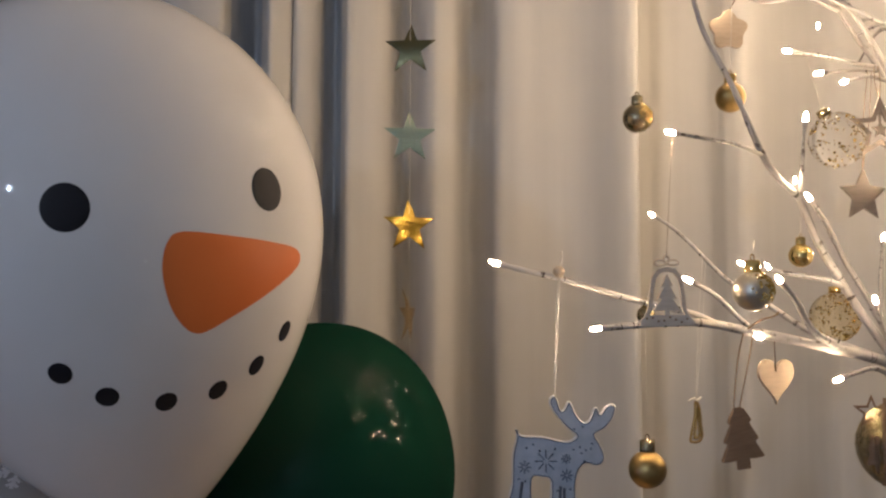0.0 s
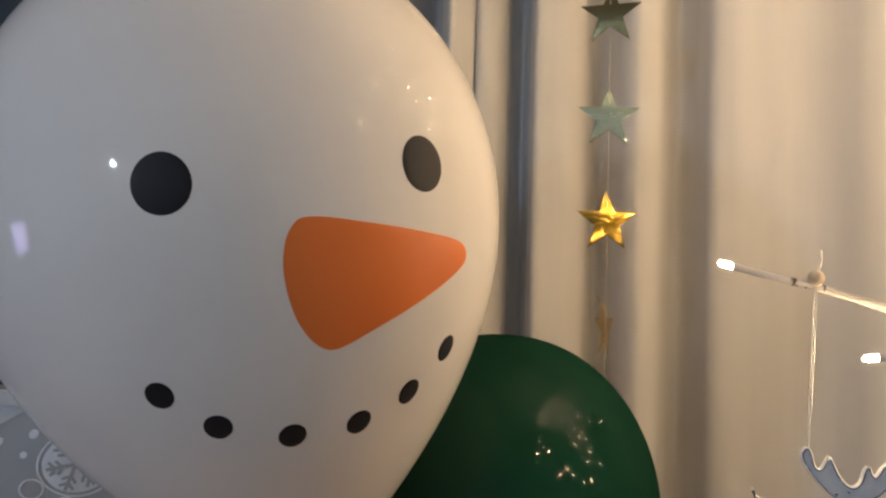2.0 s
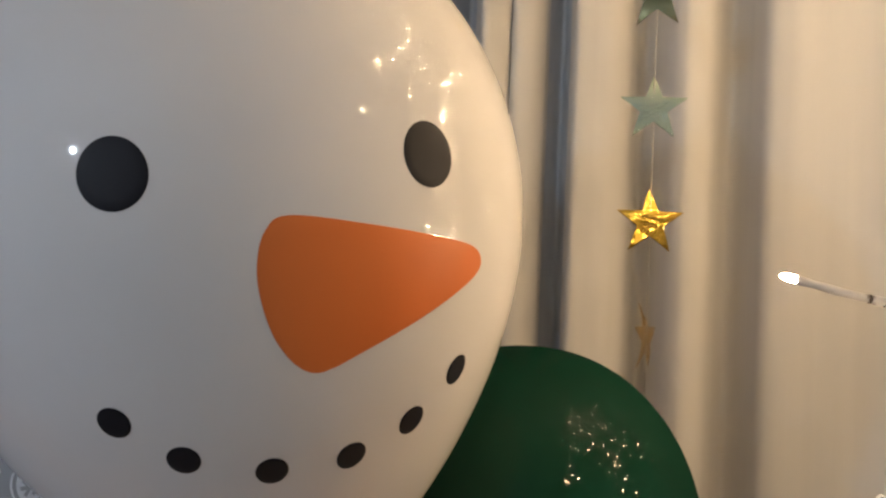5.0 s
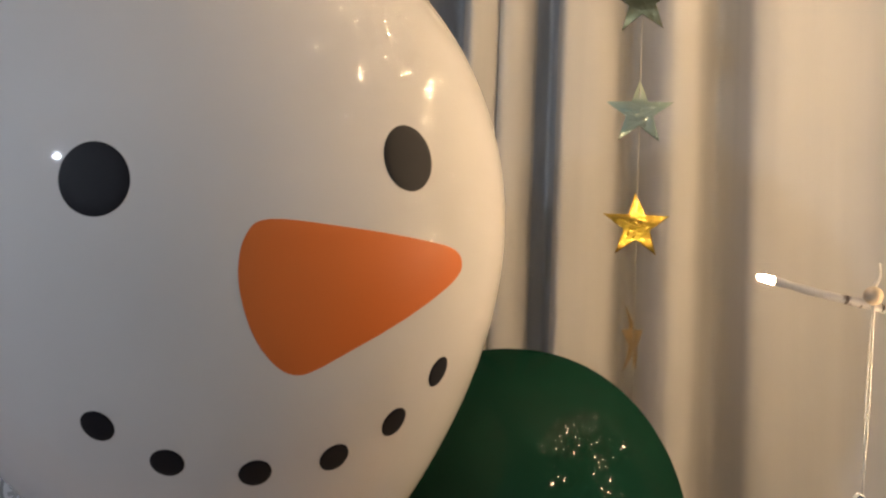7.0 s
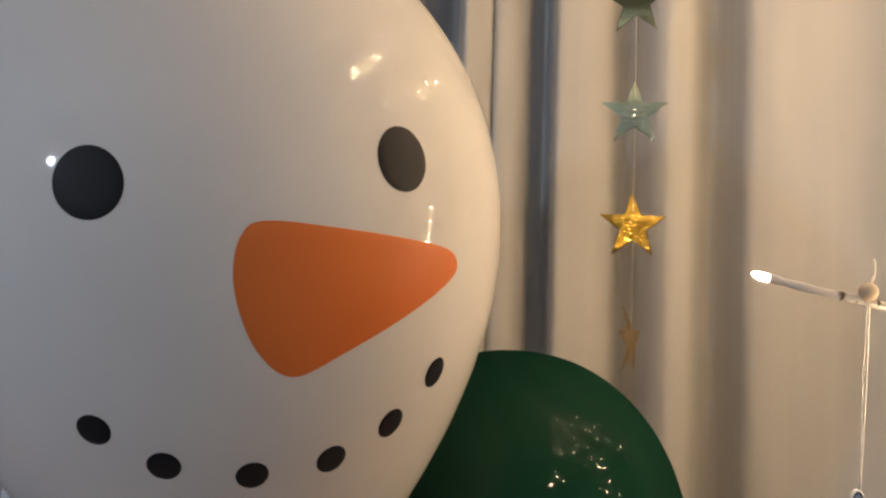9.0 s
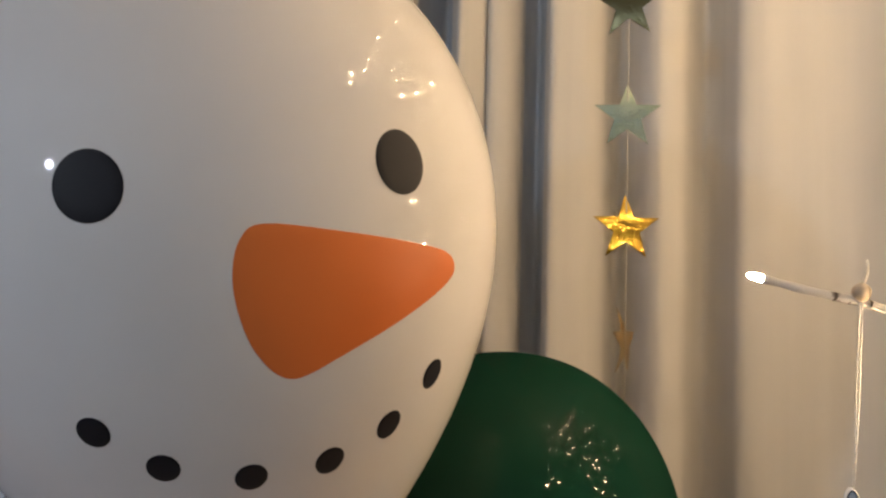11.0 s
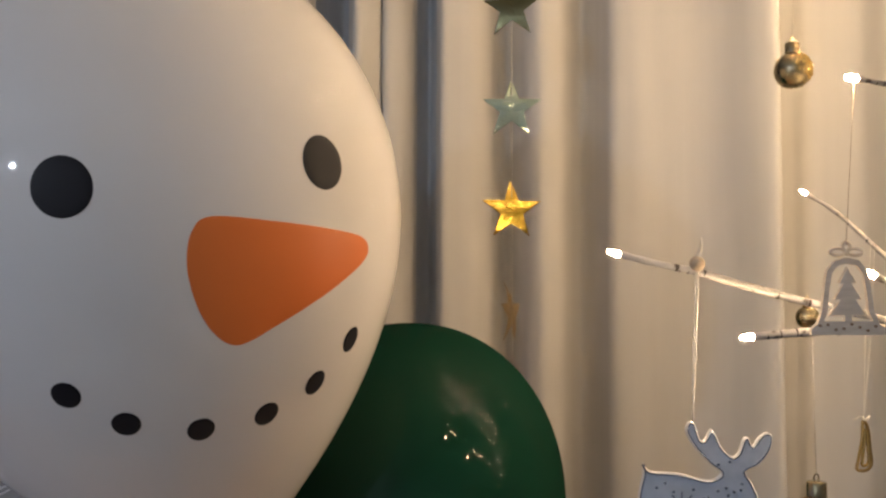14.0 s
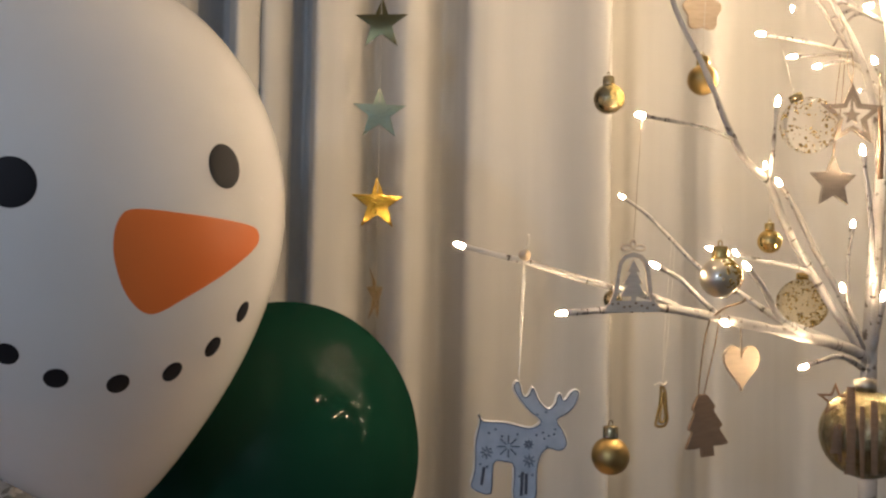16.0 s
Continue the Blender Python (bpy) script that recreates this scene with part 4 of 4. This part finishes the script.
for x in (-0.018, -0.013, -0.008, -0.003, 0.002, 0.007, 0.012, 0.017):
    part("dot", marks([circle(x, -0.0195 + 0.002 * math.sin(x * 900), 0.0011, 10)], -0.0019), WOOD, bell, "brown painted dot", smooth=False)

# brown wooden fir
fir_o = hung("wooden_fir_ornament", (0.373, 1, 1.08), 8, "plain brown wooden fir tree on a looped cord", "ornament", -6)
bpy.context.view_layer.update()
half = [(35, 0), (35, 50), (75, 47), (114, 50), (119, 57), (112, 70), (81, 126), (78, 138), (92, 143), (96, 150), (90, 164), (56, 224), (53, 234), (62, 241), (64, 249), (56, 266), (28, 310), (14, 317)]
part("fir", plate(bmesh.new(), [(x * 0.000184, z * 0.000178) for x, z in half] + [(-x * 0.000184, z * 0.000178) for x, z in half[::-1]], 0.004), WOOD, fir_o, smooth=False)
hook = local(fir_o, (0.394, 1.03, 1.206))
for side in (-1, 1):
    part("cord", tube(bmesh.new(), smooth_line([(side * 0.0026, 0, 0.054), Vector((side * 0.0034, 0, 0.06)), Vector((0, 0, 0.06)).lerp(hook, 0.6) + Vector((side * 0.0062, 0.001, 0)), hook + Vector((side * 0.0052, 0, 0))], 5), 0.0008, 0.0008, 6), BROWN_CORD, fir_o)
part("loop", tube(bmesh.new(), smooth_line([local(fir_o, (0.392, 1.03, 1.206)), local(fir_o, (0.4, 1.02, 1.215)), local(fir_o, (0.416, 1.02, 1.22)), local(fir_o, (0.42, 1.02, 1.224))], 5), 0.001, 0.001, 6), BROWN_CORD, fir_o)

# heart
heart = hung("heart_ornament", (0.446, 1.08, 1.157), 10, "pale wooden heart glowing in the light behind it", "ornament")
bpy.context.view_layer.update()
hs = [(0.0228 * (16 * math.sin(t) ** 3) / 17, 0.027 * (13 * math.cos(t) - 5 * math.cos(2 * t) - 2 * math.cos(3 * t) - math.cos(4 * t)) / 17) for t in (2 * math.pi * k / 40 for k in range(40))]
part("heart", plate(bmesh.new(), hs, 0.004), PALE_WOOD, heart, smooth=False)
part("cord", tube(bmesh.new(), [(0, 0, 0.005), local(heart, (0.425, 1.04, 1.2))], 0.0006, 0.0006, 6), BROWN_CORD, heart)

# brown star, flower, open white star
st = hung("wooden_star_ornament", (0.528, 1.05, 1.341), 5, "plain brown wooden star on a cord, toned dark as in shade", "ornament")
bpy.context.view_layer.update()
part("star", plate(bmesh.new(), [(x, z) for x, z in star_outline(0.0275, 0.48)], 0.004), SHADE_WOOD, st, smooth=False)
cord(st, (0, 0, 0.026), local(st, (0.596, 1.14, 1.494)), 0.0035, 0.0006, BROWN_CORD)
fl = hung("wooden_flower_ornament", (0.411, 1.1, 1.521), 0, "grey-brown wooden flower hanging behind a twig", "ornament")
bpy.context.view_layer.update()
# the paler wood stands in for the bulbs' bloom over the flower
part("flower", plate(bmesh.new(), [((0.0195 + 0.0026 * math.cos(5 * a)) * math.sin(a), (0.0195 + 0.0026 * math.cos(5 * a)) * math.cos(a)) for a in (2 * math.pi * k / 50 for k in range(50))], 0.004), PALE_WOOD, fl, smooth=False)
part("cord", tube(bmesh.new(), [(0, 0, 0.018), local(fl, (0.421, 1.095, 1.561))], 0.0006, 0.0006, 6), BROWN_CORD, fl)
op = hung("open_star_ornament", (0.555, 1.06, 1.411), -8, "whitewashed wooden star with its middle cut out, toned dark as in shade", "ornament")
bpy.context.view_layer.update()
part("rim", frame_plate(bmesh.new(), star_outline(0.034, 0.45), star_outline(0.022, 0.45), 0.004), SHADE_WOOD, op, smooth=False)
part("small_star", plate(bmesh.new(), star_outline(0.0095, 0.45), 0.003), SHADE_WOOD, op, smooth=False)
part("link", slab(-0.001, 0.001, -0.001, 0.001, 0.008, 0.024), SHADE_WOOD, op, smooth=False)
cord(op, (0, 0, 0.032), local(op, (0.61, 1.15, 1.504)), 0.003, 0.0006, BROWN_CORD)
pe = hung("wooden_stick_ornament", (0.559, 1.02, 1.376), 0, "dark brown wooden stick hanging upright", "ornament")
bpy.context.view_layer.update()
part("stick", tube(bmesh.new(), smooth_line([(0, 0, -0.034), (0.001, 0, 0.0), (0, 0, 0.036)], 5), 0.0028, 0.0022, 8, 0.2), WOOD, pe)
part("cord", tube(bmesh.new(), [(0, 0, 0.035), local(pe, (0.593, 1.07, 1.462))], 0.0006, 0.0006, 6), BROWN_CORD, pe)

# little gold wire stocking with a bow
mi = hung("gold_wire_ornament", (0.444, 1.28, 1.091), 8, "small gold wire stocking tied with a white bow", "ornament")
bpy.context.view_layer.update()
wire = closed_line([(-0.0005, 0, 0.018), (0.0035, 0, 0.012), (0.005, 0, -0.004), (0.006, 0, -0.014), (0.002, 0, -0.0195), (-0.006, 0, -0.019), (-0.005, 0, -0.011), (-0.0015, 0, 0.004)], 5)
wire = [p * 1.3 for p in wire]
part("fill", plate(bmesh.new(), [(p.x * 0.92, p.z * 0.95) for p in wire], 0.0008, 0.0, 0.0), RIBBON, mi, "thin gold fill", smooth=False)
part("wire", tube(bmesh.new(), wire + [wire[0]], 0.0016, 0.0016, 8), GOLD_MATT, mi)
wire = [Vector((p.x * 0.45 + 0.0005, -0.001, p.z * 0.72 - 0.002)) for p in wire]
part("filigree", tube(bmesh.new(), wire + [wire[0]], 0.0015, 0.0015, 6), GOLD_SHINE, mi)
part("bow", tube(bmesh.new(), smooth_line([(-0.011, 0, 0.024), (-0.004, -0.002, 0.0275), (0.0, -0.002, 0.0245), (0.005, -0.002, 0.028), (0.003, 0, 0.0225)], 5), 0.0012, 0.0012, 6), CORD, mi)
cord(mi, (0, 0, 0.0245), local(mi, (0.461, 1.288, 1.292)), 0.003, 0.0004, CORD)

# ---- what the balloons mirror from the room ----
lamp = thing("floor_lamp", pose(-1.5, -1.32, 0), "slim floor lamp with a cool white globe, lit", "floor lamp")
part("base", lathe(bmesh.new(), [(0, 0), (0.13, 0), (0.13, 0.012), (0.02, 0.022), (0, 0.022)]), BLACK_PLASTIC, lamp)
part("pole", tube(bmesh.new(), [(0, 0, 0.02), (0, 0, 1.62 - 0.029)], 0.009, 0.009, 12), BLACK_PLASTIC, lamp)
part("globe", lathe(bmesh.new(), sphere_profile(0.03, 20), 32, pose(0, 0, 1.62)), LAMP, lamp, "glowing cool white globe")
tv = thing("television", pose(-2.2, 0.3, 0.62, 0, 0, 0), "flat television with a violet-lit screen, on a low stand", "television")
part("case", slab(-0.04, 0.0, -0.35, 0.35, 0.05, 0.47, 0.004), BLACK_PLASTIC, tv)
part("screen", slab(0.001, 0.003, -0.14, 0.16, 0.12, 0.4), SCREEN, tv, "glowing violet screen", smooth=False)
part("foot", slab(-0.1, 0.08, -0.2, 0.2, 0.0, 0.048, 0.004), BLACK_PLASTIC, tv)
st = thing("television_stand", pose(-2.2, 0.3, 0), "low oak stand under the television", "stand")
part("body", slab(-0.2, 0.2, -0.6, 0.6, 0.0, 0.618, 0.004), OAK, st, smooth=False)
